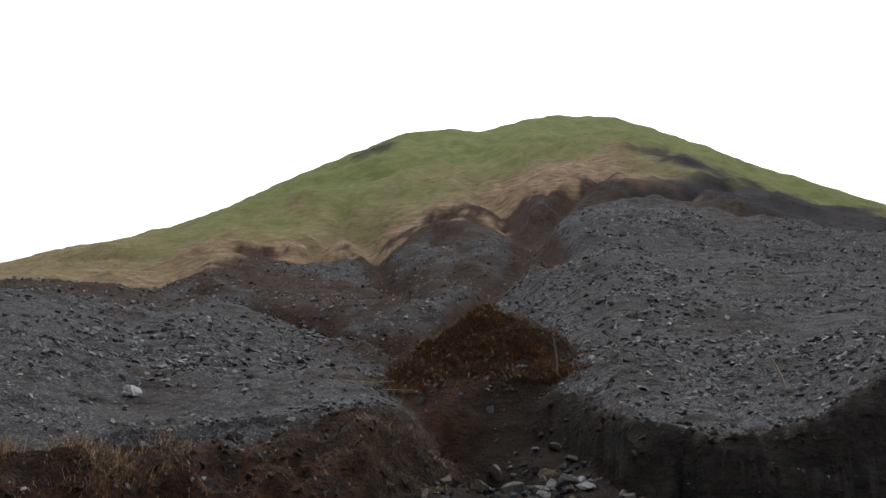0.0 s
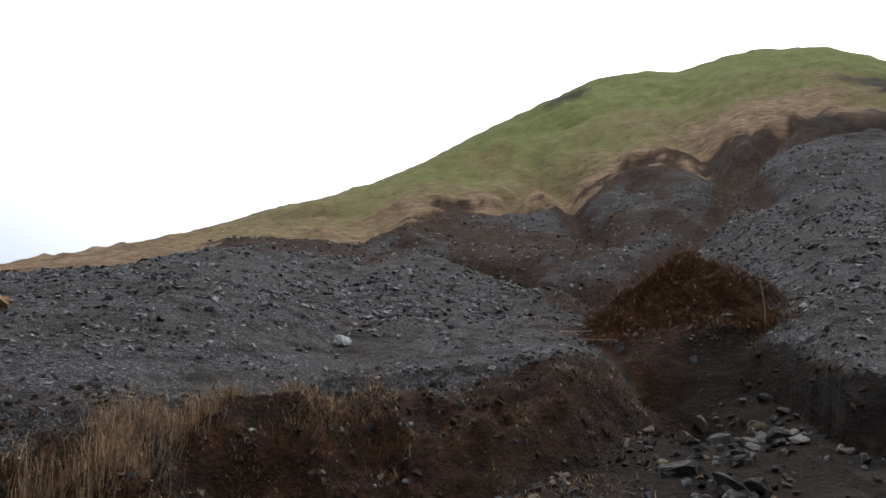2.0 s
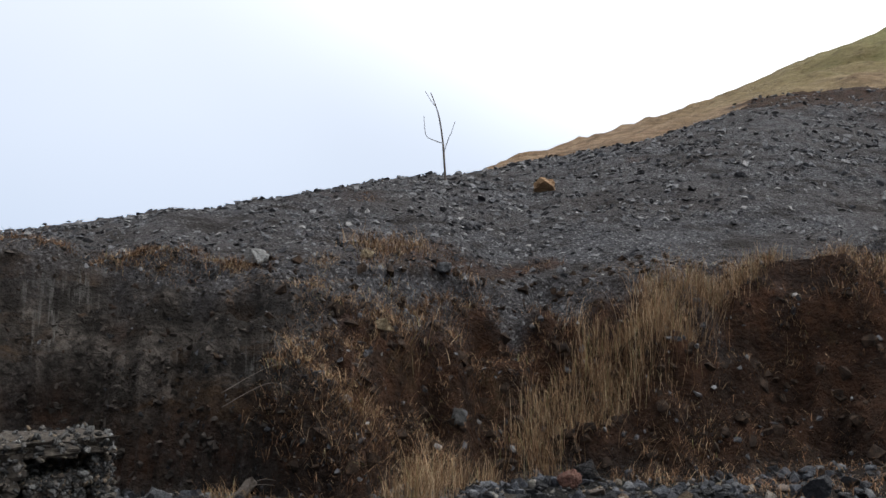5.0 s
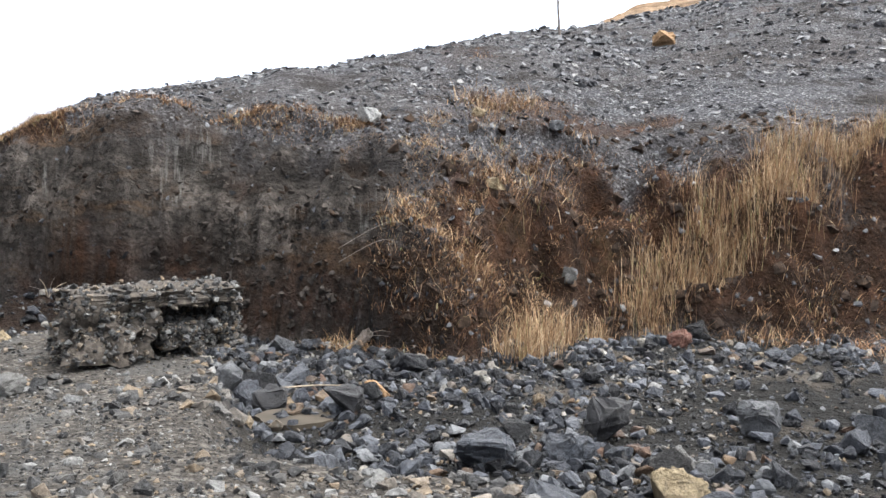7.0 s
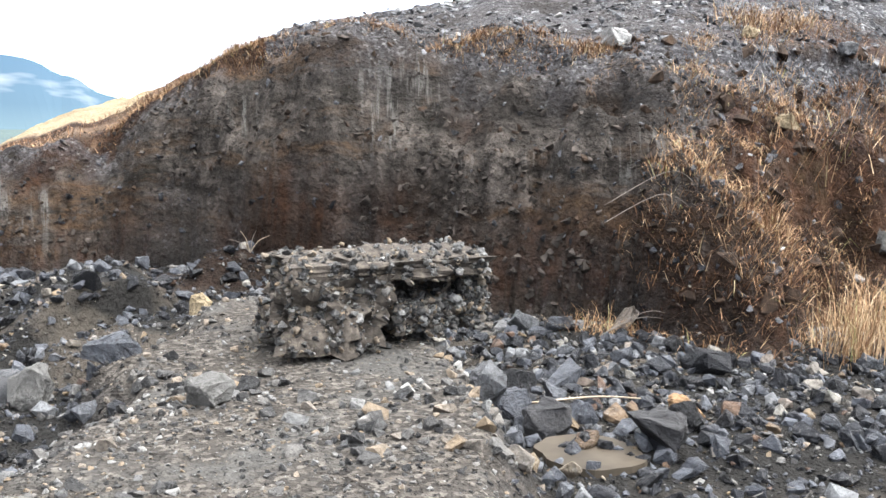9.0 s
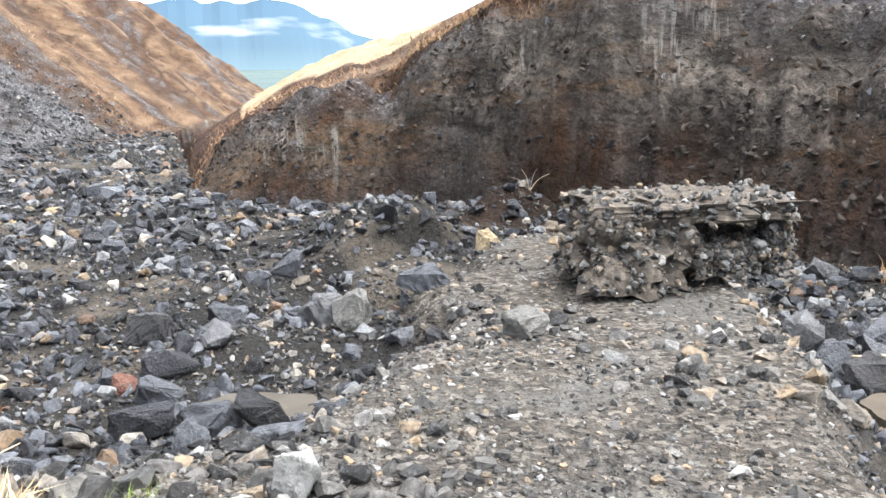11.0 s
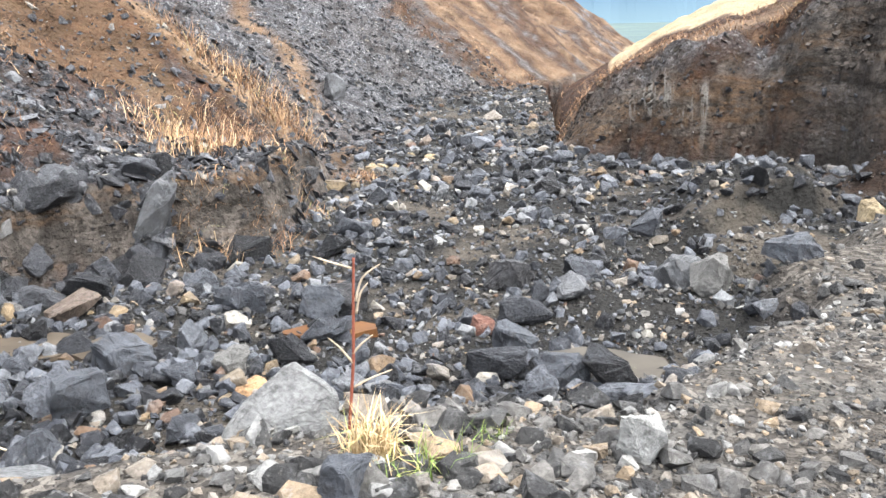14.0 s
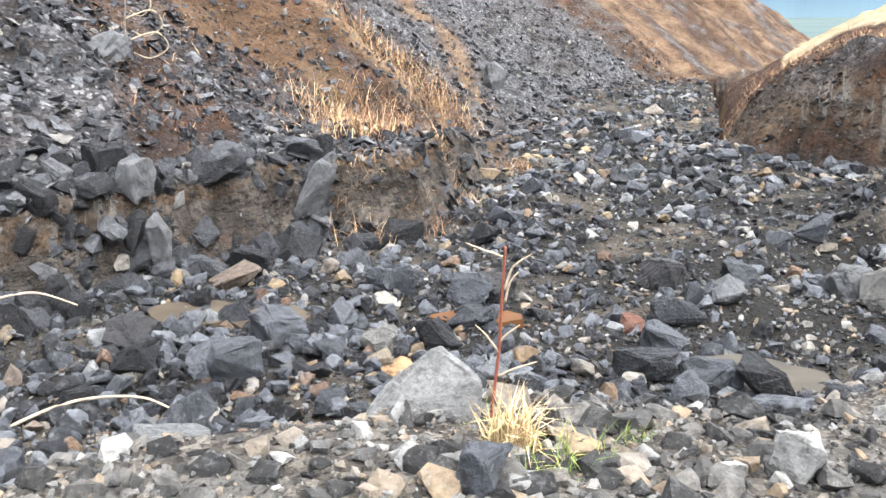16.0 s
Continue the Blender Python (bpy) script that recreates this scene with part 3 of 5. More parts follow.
def far_mountains():
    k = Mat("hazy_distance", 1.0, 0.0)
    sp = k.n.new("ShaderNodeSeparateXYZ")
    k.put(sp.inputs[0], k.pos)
    # blue air haze by height and white clouds, both painted into the base colour
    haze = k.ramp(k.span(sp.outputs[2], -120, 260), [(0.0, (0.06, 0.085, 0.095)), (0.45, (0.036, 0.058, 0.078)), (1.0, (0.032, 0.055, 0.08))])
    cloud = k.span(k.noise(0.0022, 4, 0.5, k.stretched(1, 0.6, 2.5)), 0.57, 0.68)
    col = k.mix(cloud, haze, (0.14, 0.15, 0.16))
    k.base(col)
    bm = bmesh.new()
    prev = None
    for i in range(161):
        a = 55 + i * 0.5
        t = math.radians(a)
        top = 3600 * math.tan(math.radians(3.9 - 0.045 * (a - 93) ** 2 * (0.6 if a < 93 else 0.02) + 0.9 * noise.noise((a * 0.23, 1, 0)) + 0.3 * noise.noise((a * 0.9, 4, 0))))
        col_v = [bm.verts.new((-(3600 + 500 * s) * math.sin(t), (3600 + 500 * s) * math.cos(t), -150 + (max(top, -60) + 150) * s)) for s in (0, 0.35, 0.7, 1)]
        if prev:
            for u in range(3):
                bm.faces.new((prev[u], col_v[u], col_v[u + 1], prev[u + 1]))
        prev = col_v
    me = bpy.data.meshes.new("backdrop")
    bm.to_mesh(me)
    bm.free()
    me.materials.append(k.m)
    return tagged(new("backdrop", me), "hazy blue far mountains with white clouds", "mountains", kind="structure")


far_mountains()

# ---- helpers for things ----
rng = np.random.default_rng(7)


def mesh_of(name, co, faces, material, smooth=False):
    me = bpy.data.meshes.new(name)
    me.from_pydata([tuple(c) for c in co], [], faces)
    me.materials.append(material)
    if smooth:
        me.polygons.foreach_set("use_smooth", np.ones(len(me.polygons), bool))
    me.update()
    return me


def part(name, me, parent, label=""):
    ob = new(name, me)
    ob.parent = parent
    if label:
        ob["label"] = label
    return ob


def stone_shape(g, points, flat=1.0, worn=0.0, rough=0.0, cuts=1):
    """An angular stone about 1 across: corners and triangles."""
    p = g.normal(size=(points, 3))
    p /= np.linalg.norm(p, axis=1)[:, None]
    p = np.sign(p) * np.abs(p) ** 0.66 * g.uniform(0.84, 1.0, (points, 1))
    p *= np.array([1.0, g.uniform(0.65, 0.95), flat * g.uniform(0.55, 0.85)])
    bm = bmesh.new()
    for c in p:
        bm.verts.new(c * 0.62)
    out = bmesh.ops.convex_hull(bm, input=bm.verts)
    bmesh.ops.delete(bm, geom=[e for e in set(out["geom_interior"] + out["geom_unused"]) if isinstance(e, bmesh.types.BMVert)], context="VERTS")
    if worn:
        bmesh.ops.bevel(bm, geom=list(bm.edges), offset=worn, segments=1, affect="EDGES", clamp_overlap=True)
    if rough:
        bmesh.ops.triangulate(bm, faces=list(bm.faces))
        bmesh.ops.subdivide_edges(bm, edges=list(bm.edges), cuts=cuts, use_grid_fill=True)
        s = g.uniform(0, 50)
        for v in bm.verts:
            v.co += v.co.normalized() * rough * noise.fractal(v.co * 3.5 + Vector((s, s, s)), 0.6, 2.0, 4)
    bmesh.ops.triangulate(bm, faces=list(bm.faces))
    bm.verts.index_update()
    co = np.array([v.co[:] for v in bm.verts])
    tri = np.array([[v.index for v in f.verts] for f in bm.faces])
    bm.free()
    return co, tri


def turns(g, n, tilt=0.5):
    """Random turns: any heading, some tilt."""
    a, b, c = g.uniform(0, 2 * np.pi, n), g.normal(0, tilt, n), g.normal(0, tilt, n)
    ca, sa, cb, sb, cc, sc = np.cos(a), np.sin(a), np.cos(b), np.sin(b), np.cos(c), np.sin(c)
    o, i = np.zeros(n), np.ones(n)
    z = np.stack([np.stack([ca, -sa, o], 1), np.stack([sa, ca, o], 1), np.stack([o, o, i], 1)], 1)
    y = np.stack([np.stack([cb, o, sb], 1), np.stack([o, i, o], 1), np.stack([-sb, o, cb], 1)], 1)
    x = np.stack([np.stack([i, o, o], 1), np.stack([o, cc, -sc], 1), np.stack([o, sc, cc], 1)], 1)
    return z @ y @ x


def heap(name, spots, sizes, shapes, material, tilt=0.5, sink=0.1, lie=False):
    """Many small stones joined into one mesh."""
    co, tri, base = [], [], 0
    kinds = rng.integers(0, len(shapes), len(spots))
    for k, (v, f) in enumerate(shapes):
        at = np.where(kinds == k)[0]
        if not len(at):
            continue
        m = turns(rng, len(at), tilt)
        if lie:
            nz = upright(spots[at][:, 0], spots[at][:, 1])
            ax = np.stack([nz[:, 2], 0 * nz[:, 2], -nz[:, 0]], 1)
            ax /= np.linalg.norm(ax, axis=1)[:, None]
            m = np.stack([ax, np.cross(nz, ax), nz], 2) @ m
        w = np.einsum("nij,vj->nvi", m, v) * sizes[at][:, None, None] + spots[at][:, None, :]
        w[:, :, 2] += (sizes[at] * (0.3 - sink))[:, None]
        co.append(w.reshape(-1, 3))
        tri.append((f[None] + (np.arange(len(at)) * len(v))[:, None, None] + base).reshape(-1, 3))
        base += len(at) * len(v)
    co, tri = np.concatenate(co), np.concatenate(tri)
    me = bpy.data.meshes.new(name)
    me.vertices.add(len(co))
    me.vertices.foreach_set("co", co.ravel())
    me.loops.add(tri.size)
    me.loops.foreach_set("vertex_index", tri.ravel())
    me.polygons.add(len(tri))
    me.polygons.foreach_set("loop_start", np.arange(len(tri)) * 3)
    me.update(calc_edges=True)
    me.polygons.foreach_set("use_smooth", np.zeros(len(tri), bool))
    me.materials.append(material)
    return me


def sizes_of(n, small, large, power=2.0):
    u = rng.uniform(0, 1, n)
    return small + (large - small) * u ** power


def around(n, cx, cy, a0, a1, r0, r1, bias=1.0):
    """Spots in a fan round (cx, cy), denser near it."""
    a = np.radians(rng.uniform(a0, a1, n))
    r = r0 * (r1 / r0) ** (rng.uniform(0, 1, n) ** bias)
    return cx - r * np.sin(a), cy + r * np.cos(a)


def ground_spots(x, y):
    return np.stack([x, y, land(x, y)], 1)


def tube(points, radii, sides=6):
    """Corners and faces of a tapering round stem along points."""
    pts = [Vector(p) for p in points]
    co, faces = [], []
    for i, p in enumerate(pts):
        d = (pts[min(i + 1, len(pts) - 1)] - pts[max(i - 1, 0)]).normalized()
        u = d.orthogonal().normalized()
        w = d.cross(u)
        for k in range(sides):
            a = 2 * math.pi * k / sides
            co.append(p + (u * math.cos(a) + w * math.sin(a)) * radii[i])
    for i in range(len(pts) - 1):
        for k in range(sides):
            m = (k + 1) % sides
            faces.append((i * sides + k, i * sides + m, (i + 1) * sides + m, (i + 1) * sides + k))
    faces.append(tuple(range(sides))[::-1])
    faces.append(tuple((len(pts) - 1) * sides + k for k in range(sides)))
    return co, faces


def bend(points, n=10):
    """A smooth line through a few points."""
    p = [Vector(q) for q in points]
    out = []
    for i in range(len(p) - 1):
        a, b, c, d = p[max(i - 1, 0)], p[i], p[i + 1], p[min(i + 2, len(p) - 1)]
        for k in range(n):
            t = k / n
            out.append(0.5 * ((2 * b) + (c - a) * t + (2 * a - 5 * b + 4 * c - d) * t * t + (3 * b - a - 3 * c + d) * t ** 3))
    return out + [p[-1]]


def stem_mesh(name, points, r0, r1, material, n=8):
    line_pts = bend(points, n)
    k = len(line_pts) - 1
    co, faces = tube(line_pts, [r0 + (r1 - r0) * i / k for i in range(k + 1)])
    return mesh_of(name, co, faces, material, True)


def blades(g, spots, length, width, lean=0.35, droop=0.25, least=0.0):
    """Corners and faces of bent grass blades."""
    n = len(spots)
    a = g.uniform(0, 2 * np.pi, n)
    out = np.stack([np.cos(a), np.sin(a), 0 * a], 1)
    side = np.stack([-np.sin(a), np.cos(a), 0 * a], 1)
    ln = length * g.uniform(0.25, 1.25, n)
    tilt = np.minimum(least + np.abs(g.normal(0, lean, n)), 1.5)
    up = np.array([0, 0, 1.0])
    mid = spots + ln[:, None] * 0.55 * (up * np.cos(tilt)[:, None] + out * np.sin(tilt)[:, None])
    t2 = np.minimum(tilt + np.abs(g.normal(0, droop, n)) + 0.1, 2.4)
    tip = mid + ln[:, None] * 0.5 * (up * np.cos(t2)[:, None] + out * np.sin(t2)[:, None])
    w = side * (width * g.uniform(0.6, 1.2, n))[:, None]
    co = np.stack([spots - w, spots + w, mid + w * 0.7, mid - w * 0.7, tip], 1).reshape(-1, 3)
    b = np.arange(n) * 5
    quads = np.stack([b, b + 1, b + 2, b + 3], 1)
    tris = np.stack([b + 3, b + 2, b + 4], 1)
    return co, [tuple(q) for q in quads.tolist()] + [tuple(t) for t in tris.tolist()]


# ---- stones ----
SHAPES = [stone_shape(rng, int(rng.integers(11, 15)), flat=float(rng.uniform(0.65, 1.1))) for _ in range(18)]
TINY = [stone_shape(rng, int(rng.integers(6, 9)), flat=float(rng.uniform(0.4, 0.7))) for _ in range(12)]
CHIPS = [stone_shape(rng, int(rng.integers(8, 11)), flat=float(rng.uniform(0.4, 0.85))) for _ in range(12)]
WORN = [stone_shape(rng, int(rng.integers(11, 14)), flat=float(rng.uniform(0.65, 1.1)), worn=0.05) for _ in range(12)]
RUGGED = [stone_shape(rng, int(rng.integers(14, 20)), flat=float(rng.uniform(0.7, 1.1)), worn=0.05, rough=0.075, cuts=1) for _ in range(16)]

M_BOULDER = rock_material("basalt_boulders", GREYS, 0.42, False)


def bed_mask(x, y):
    z, zone, more = land(x, y, True)
    r = np.hypot(x, y)
    return (r < more["foot"] - 0.15) & ~more["is_left"] & (zone["pale"] < 0.45), z


def stream_bed_stones():
    # gravel and cobbles of the stream bed, thousands
    x, y = around(85000, -2.0, 0, -32, 150, 3.0, 50, 0.9)
    ok, _ = bed_mask(x, y)
    gully_foot = (np.hypot(x, y) > 9) & (x > -y * 0.45)
    ok &= fbm(x, y, 1.5, 3, 231) > rng.uniform(-0.62, 0.12, len(x))
    ok &= ~gully_foot | (rng.uniform(0, 1, len(x)) < 0.4)
    x, y = x[ok], y[ok]
    r = np.hypot(x + 2, y)
    s = sizes_of(len(x), 0.03, 0.21, 3.4) * np.clip(r / 11, 0.8, 1.25)
    near = (r < 5.4) & (s > 0.085)
    me = heap("near_cobbles", ground_spots(x, y)[near], s[near], WORN, M_ROCK)
    tagged(new("near_cobbles", me), "wet grey cobbles close to the terrace", "cobbles", kind="stuff")
    me = heap("cobbles", ground_spots(x, y)[~near], s[~near], SHAPES, M_ROCK)
    tagged(new("cobbles", me), "wet grey cobbles and gravel filling the stream bed", "cobbles", kind="stuff")
    # finer gravel between them
    x, y = around(60000, -2.0, 0, -10, 150, 3.0, 34, 0.9)
    ok, _ = bed_mask(x, y)
    ok &= (np.hypot(x, y) < 10) | (x < -y * 0.45) | (rng.uniform(0, 1, len(x)) < 0.35)
    x, y = x[ok], y[ok]
    s = sizes_of(len(x), 0.014, 0.07, 2.6) * np.clip(np.hypot(x + 2, y) / 9, 0.8, 1.6)
    tagged(new("bed_gravel", heap("bed_gravel", ground_spots(x, y), s, TINY, M_ROCK, 0.5, 0.1)), "fine wet grey gravel between the cobbles", "gravel", kind="stuff")
    x, y = around(45000, -2.0, 0, 20, 150, 3.0, 34, 0.85)
    ok, _ = bed_mask(x, y)
    ok &= fbm(x, y, 1.1, 3, 232) > rng.uniform(-0.5, 0.3, len(x))
    x, y = x[ok], y[ok]
    s = sizes_of(len(x), 0.016, 0.1, 3.0) * np.clip(np.hypot(x + 2, y) / 9, 0.8, 1.5)
    tagged(new("pale_bed_gravel", heap("pale_bed_gravel", ground_spots(x, y), s, CHIPS, M_PALE, 0.5, 0.12)), "pale grey and tan gravel strewn through the bed", "gravel", kind="stuff")
    # the larger boulders, one by one
    meshes = [mesh_of("boulder", *stone, M_BOULDER) for stone in [(c, t.tolist()) for c, t in RUGGED]]
    x, y = around(1500, -2.0, 0, -28, 148, 3.4, 26, 0.75)
    ok, z = bed_mask(x, y)
    ok &= fbm(x, y, 1.5, 3, 231) > -0.2
    x, y, z = x[ok], y[ok], z[ok]
    kept = []
    for i in range(len(x)):
        s = 0.14 + 0.27 * rng.uniform() ** 2.0
        if all(math.hypot(x[i] - q[0], y[i] - q[1]) > 0.55 * (s + q[2]) for q in kept):
            kept.append((x[i], y[i], s))
            ob = new("boulder", meshes[int(rng.integers(len(meshes)))])
            m = turns(rng, 1, 0.45)[0]
            ob.matrix_world = Matrix.LocRotScale((x[i], y[i], z[i] + s * 0.2), Matrix(m.tolist()).to_quaternion(), (s, s * rng.uniform(0.75, 1.1), s * rng.uniform(0.75, 1.1)))
            tagged(ob, "dark grey wet basalt boulder in the stream bed", "boulder", "boulders of the stream bed")
        if len(kept) >= 300:
            break


def gravel_covers():
    # pebbles of the beaten terrace
    x, y = around(90000, -1.8, 0.3, -40, 170, 1.5, 10, 0.65)
    ok = terrace(x, y) > 0.4
    x, y = x[ok], y[ok]
    coarse = (fbm(x, y, 1.4, 3, 223) > rng.uniform(-0.3, 0.5, len(x))) & (rng.uniform(0, 1, len(x)) < 0.5)
    s = np.where(coarse, sizes_of(len(x), 0.025, 0.13, 3.0), sizes_of(len(x), 0.012, 0.045, 3.0)) * (1 + 0.9 * np.clip(fbm(x, y, 1.1, 3, 221), -0.4, 0.5))
    ok = fbm(x, y, 0.8, 4, 222) > rng.uniform(-0.9, 0.2, len(x))
    x, y, s = x[ok], y[ok], s[ok]
    spots = ground_spots(x, y)
    small = s < 0.026
    tagged(new("grit", heap("grit", spots[small], s[small], TINY, M_PALE, 0.5, 0.1)), "fine grey and tan grit on the terrace", "gravel", kind="stuff")
    tagged(new("pebbles", heap("pebbles", spots[~small], s[~small], SHAPES, M_PALE, 0.3, 0.2)), "pale grey and tan pebbles pressed into the terrace", "pebbles", kind="stuff")
    # stones over the dark slope above the bank
    x, y = around(110000, 0, 0, -29, 77, 11, 75, 0.85)
    z, zone, more = land(x, y, True)
    r = np.hypot(x, y)
    ok = (r > more["brow_at"] - 0.6) & (zone["grass"] < 0.4) & (zone["rust"] < rng.uniform(0.1, 1.6, len(x)))
    ok &= fbm(x, y, 2.6, 4, 211) + 0.6 * fbm(x, y, 9.0, 3, 212) > rng.uniform(-0.55, 0.35, len(x))
    x, y, z, r = x[ok], y[ok], z[ok], r[ok]
    s = np.minimum(sizes_of(len(x), 0.0017, 0.0105, 5.0) * r, 0.3)
    tagged(new("slope_gravel", heap("slope_gravel", np.stack([x, y, z], 1), s, TINY, M_DARK, 0.22, 0.12, True)), "loose dark grey stones strewn over the slope", "gravel", kind="stuff")
    # stones in the bank's face and in the gully
    x, y = around(30000, 0, 0, -29, 95, 9, 30, 1.0)
    z, zone, more = land(x, y, True)
    r = np.hypot(x, y)
    ok = (r > more["foot"] - 0.5) & (r < more["brow_at"] + 0.8)
    x, y, z, r = x[ok], y[ok], z[ok], r[ok]
    steep = np.degrees(np.arctan2(-x, y)) > 57
    ok = ~steep | (rng.uniform(0, 1, len(x)) < 0.45)
    x, y, z, steep = x[ok], y[ok], z[ok], steep[ok]
    pick = rng.uniform(0, 1, len(x)) < np.where(steep, 0.35, 0.5)
    clod = sizes_of(int((~pick).sum()), 0.04, 0.26, 3.0) * np.where(steep[~pick], 0.6, 1.0)
    tagged(new("soil_clods", heap("soil_clods", np.stack([x, y, z], 1)[~pick], clod, SHAPES, M_CLOD, 0.6, 0.45, True)), "dark crumbling soil clods on the eroded bank", "soil", kind="stuff")
    x, y, z = x[pick], y[pick], z[pick]
    s = sizes_of(len(x), 0.02, 0.14, 4.0) * np.where(steep[pick], 0.6, 1.0)
    tagged(new("bank_stones", heap("bank_stones", np.stack([x, y, z], 1), s, CHIPS, M_DARK, 0.5, 0.2, True)), "small stones stuck in the eroded brown bank", "stones", kind="stuff")
    # clods and stones standing out of the sheer part of the bank
    n = 15000
    az, up = rng.uniform(53, 95, n), rng.uniform(0.02, 0.95, n)
    near, sx, sy = line(az, FOOT) - 1.3, -np.sin(np.radians(az)), np.cos(np.radians(az))
    ray = near[:, None] + np.linspace(0, 4.6, 47)[None]
    tall = land(sx[:, None] * ray, sy[:, None] * ray)
    goal = tall.min(1) + (tall.max(1) - tall.min(1)) * up
    first = np.argmax(tall > goal[:, None], 1)
    r = ray[np.arange(n), first]
    spots = np.stack([sx * r, sy * r, goal], 1)
    lumpy = fbm(az * 0.12, up * 3.0, 0.6, 4, 241) > rng.uniform(-0.2, 0.35, n)
    pick = rng.uniform(0, 1, n) < 0.3 * ease(64, 52, az) + 0.06
    clod, stone = lumpy & ~pick, pick
    tagged(new("cliff_clods", heap("cliff_clods", spots[clod], sizes_of(int(clod.sum()), 0.03, 0.15, 3.2), CHIPS, M_ASH, 0.7, 0.5)), "dark crumbling lumps of ash on the cliff", "soil", kind="stuff")
    tagged(new("cliff_stones", heap("cliff_stones", spots[stone], sizes_of(int(stone.sum()), 0.03, 0.13, 3.0), CHIPS, M_SCREE, 0.7, 0.3)), "grey stones stuck in the ash cliff", "stones", kind="stuff")
    # scree of the left-hand slope
    x = np.where(rng.uniform(0, 1, 36000) < 0.5, rng.uniform(-13, -4.5, 36000), rng.uniform(-38, -13, 36000))
    fx = np.array(LEFT_FOOT)
    y = np.interp(x, fx[:, 0], fx[:, 1]) - 14 * rng.uniform(0, 1, len(x)) ** 1.6 + 0.2
    z, zone, more = land(x, y, True)
    top = np.interp(x, fx[:, 0], fx[:, 1])
    bare = (x > -13.2) & (x < -9.7) & (y > top - 0.45) & (rng.uniform(0, 1, len(x)) < 0.7)
    ok = more["is_left"] & (zone["rust"] < rng.uniform(0.15, 1.9, len(x))) & ~bare
    more_x = rng.uniform(-17, -9.5, 5000)
    more_y = np.interp(more_x, fx[:, 0], fx[:, 1]) - 0.5 - 8 * rng.uniform(0, 1, len(more_x)) ** 1.4
    x, y = np.concatenate([x[ok], more_x]), np.concatenate([y[ok], more_y])
    z = land(x, y)
    s = sizes_of(len(x), 0.035, 0.19, 3.4) * np.where(np.arange(len(x)) < int(ok.sum()), 1.0, 0.55)
    face = (x > -10) & (y > np.interp(x, fx[:, 0], fx[:, 1]) - 0.8)
    s = np.where(face, s * 1.15, s)
    tagged(new("scree", heap("scree", np.stack([x, y, z], 1), s, TINY, M_SCREE, 0.4, 0.1, True)), "broken dark grey scree on the steep valley side", "scree", kind="stuff")


def cut_bank_blocks():
    wall_rock = rock_material("cut_bank_rock", SCREE, 0.5, False)
    meshes = [mesh_of("rock", c, t.tolist(), wall_rock) for c, t in RUGGED[:10]]
    fx = np.array(LEFT_FOOT)
    for i in range(170):
        x = float(rng.uniform(-9.7, -5.2))
        y = float(np.interp(x, fx[:, 0], fx[:, 1])) + 0.25 - 1.1 * float(rng.uniform()) ** 1.3
        s = 0.13 + 0.3 * float(rng.uniform()) ** 2.2
        m = turns(rng, 1, 0.6)[0]
        ob = new("rock", meshes[int(rng.integers(len(meshes)))])
        ob.matrix_world = Matrix.LocRotScale((x, y, float(land(x, y)) + 0.12 * s), Matrix(m.tolist()).to_quaternion(), (s, s * rng.uniform(0.6, 1.0), s * rng.uniform(0.7, 1.2)))
        tagged(ob, "broken dark grey rock sticking out of the cut bank", "rock", "rocks of the cut bank")


stream_bed_stones()
gravel_covers()
cut_bank_blocks()


def gully_rubble():
    g = np.random.default_rng(63)
    pale = rock_material("gully_rubble", PALES, 0.6, False)
    meshes = [mesh_of("rock", c, t.tolist(), pale) for c, t in RUGGED[:8]]
    for i in range(90):
        az, far = float(g.normal(-4.2, 2.4)), float(g.uniform(14, 25))
        x, y = -far * math.sin(math.radians(az)), far * math.cos(math.radians(az))
        s = 0.16 + 0.42 * float(g.uniform()) ** 2.2
        ob = new("rock", meshes[int(g.integers(len(meshes)))])
        ob.matrix_world = Matrix.LocRotScale((x, y, float(land(x, y)) + 0.16 * s), Matrix(turns(g, 1, 0.4)[0].tolist()).to_quaternion(), (s, s * g.uniform(0.7, 1.0), s * g.uniform(0.5, 0.9)))
        tagged(ob, "pale broken rock lying in the gully's mouth", "rock", "rocks in the gully")


gully_rubble()


# ---- single stones that stand out ----
TINT = {
    "white": [(0.3, (0.14, 0.14, 0.137)), (0.7, (0.27, 0.27, 0.265))],
    "chalk": [(0.3, (0.36, 0.36, 0.36)), (0.7, (0.55, 0.55, 0.54))],
    "cream": [(0.3, (0.12, 0.092, 0.056)), (0.7, (0.23, 0.185, 0.12))],
    "orange": [(0.3, (0.17, 0.1, 0.052)), (0.7, (0.3, 0.19, 0.105))],
    "grey": [(0.3, (0.04, 0.042, 0.046)), (0.7, (0.085, 0.087, 0.093))],
    "pale": [(0.3, (0.055, 0.054, 0.053)), (0.7, (0.1, 0.098, 0.094))],
    "blue": [(0.3, (0.02, 0.022, 0.027)), (0.7, (0.054, 0.059, 0.07))],
    "black": [(0.3, (0.01, 0.01, 0.011)), (0.7, (0.026, 0.026, 0.029))],
    "red": [(0.3, (0.07, 0.032, 0.024)), (0.7, (0.115, 0.06, 0.046))],
}
STONE_MATS = {k: stone_material(k + "_stone", v, 0.6 if k in ("blue", "black", "grey") else 0.8) for k, v in TINT.items()}


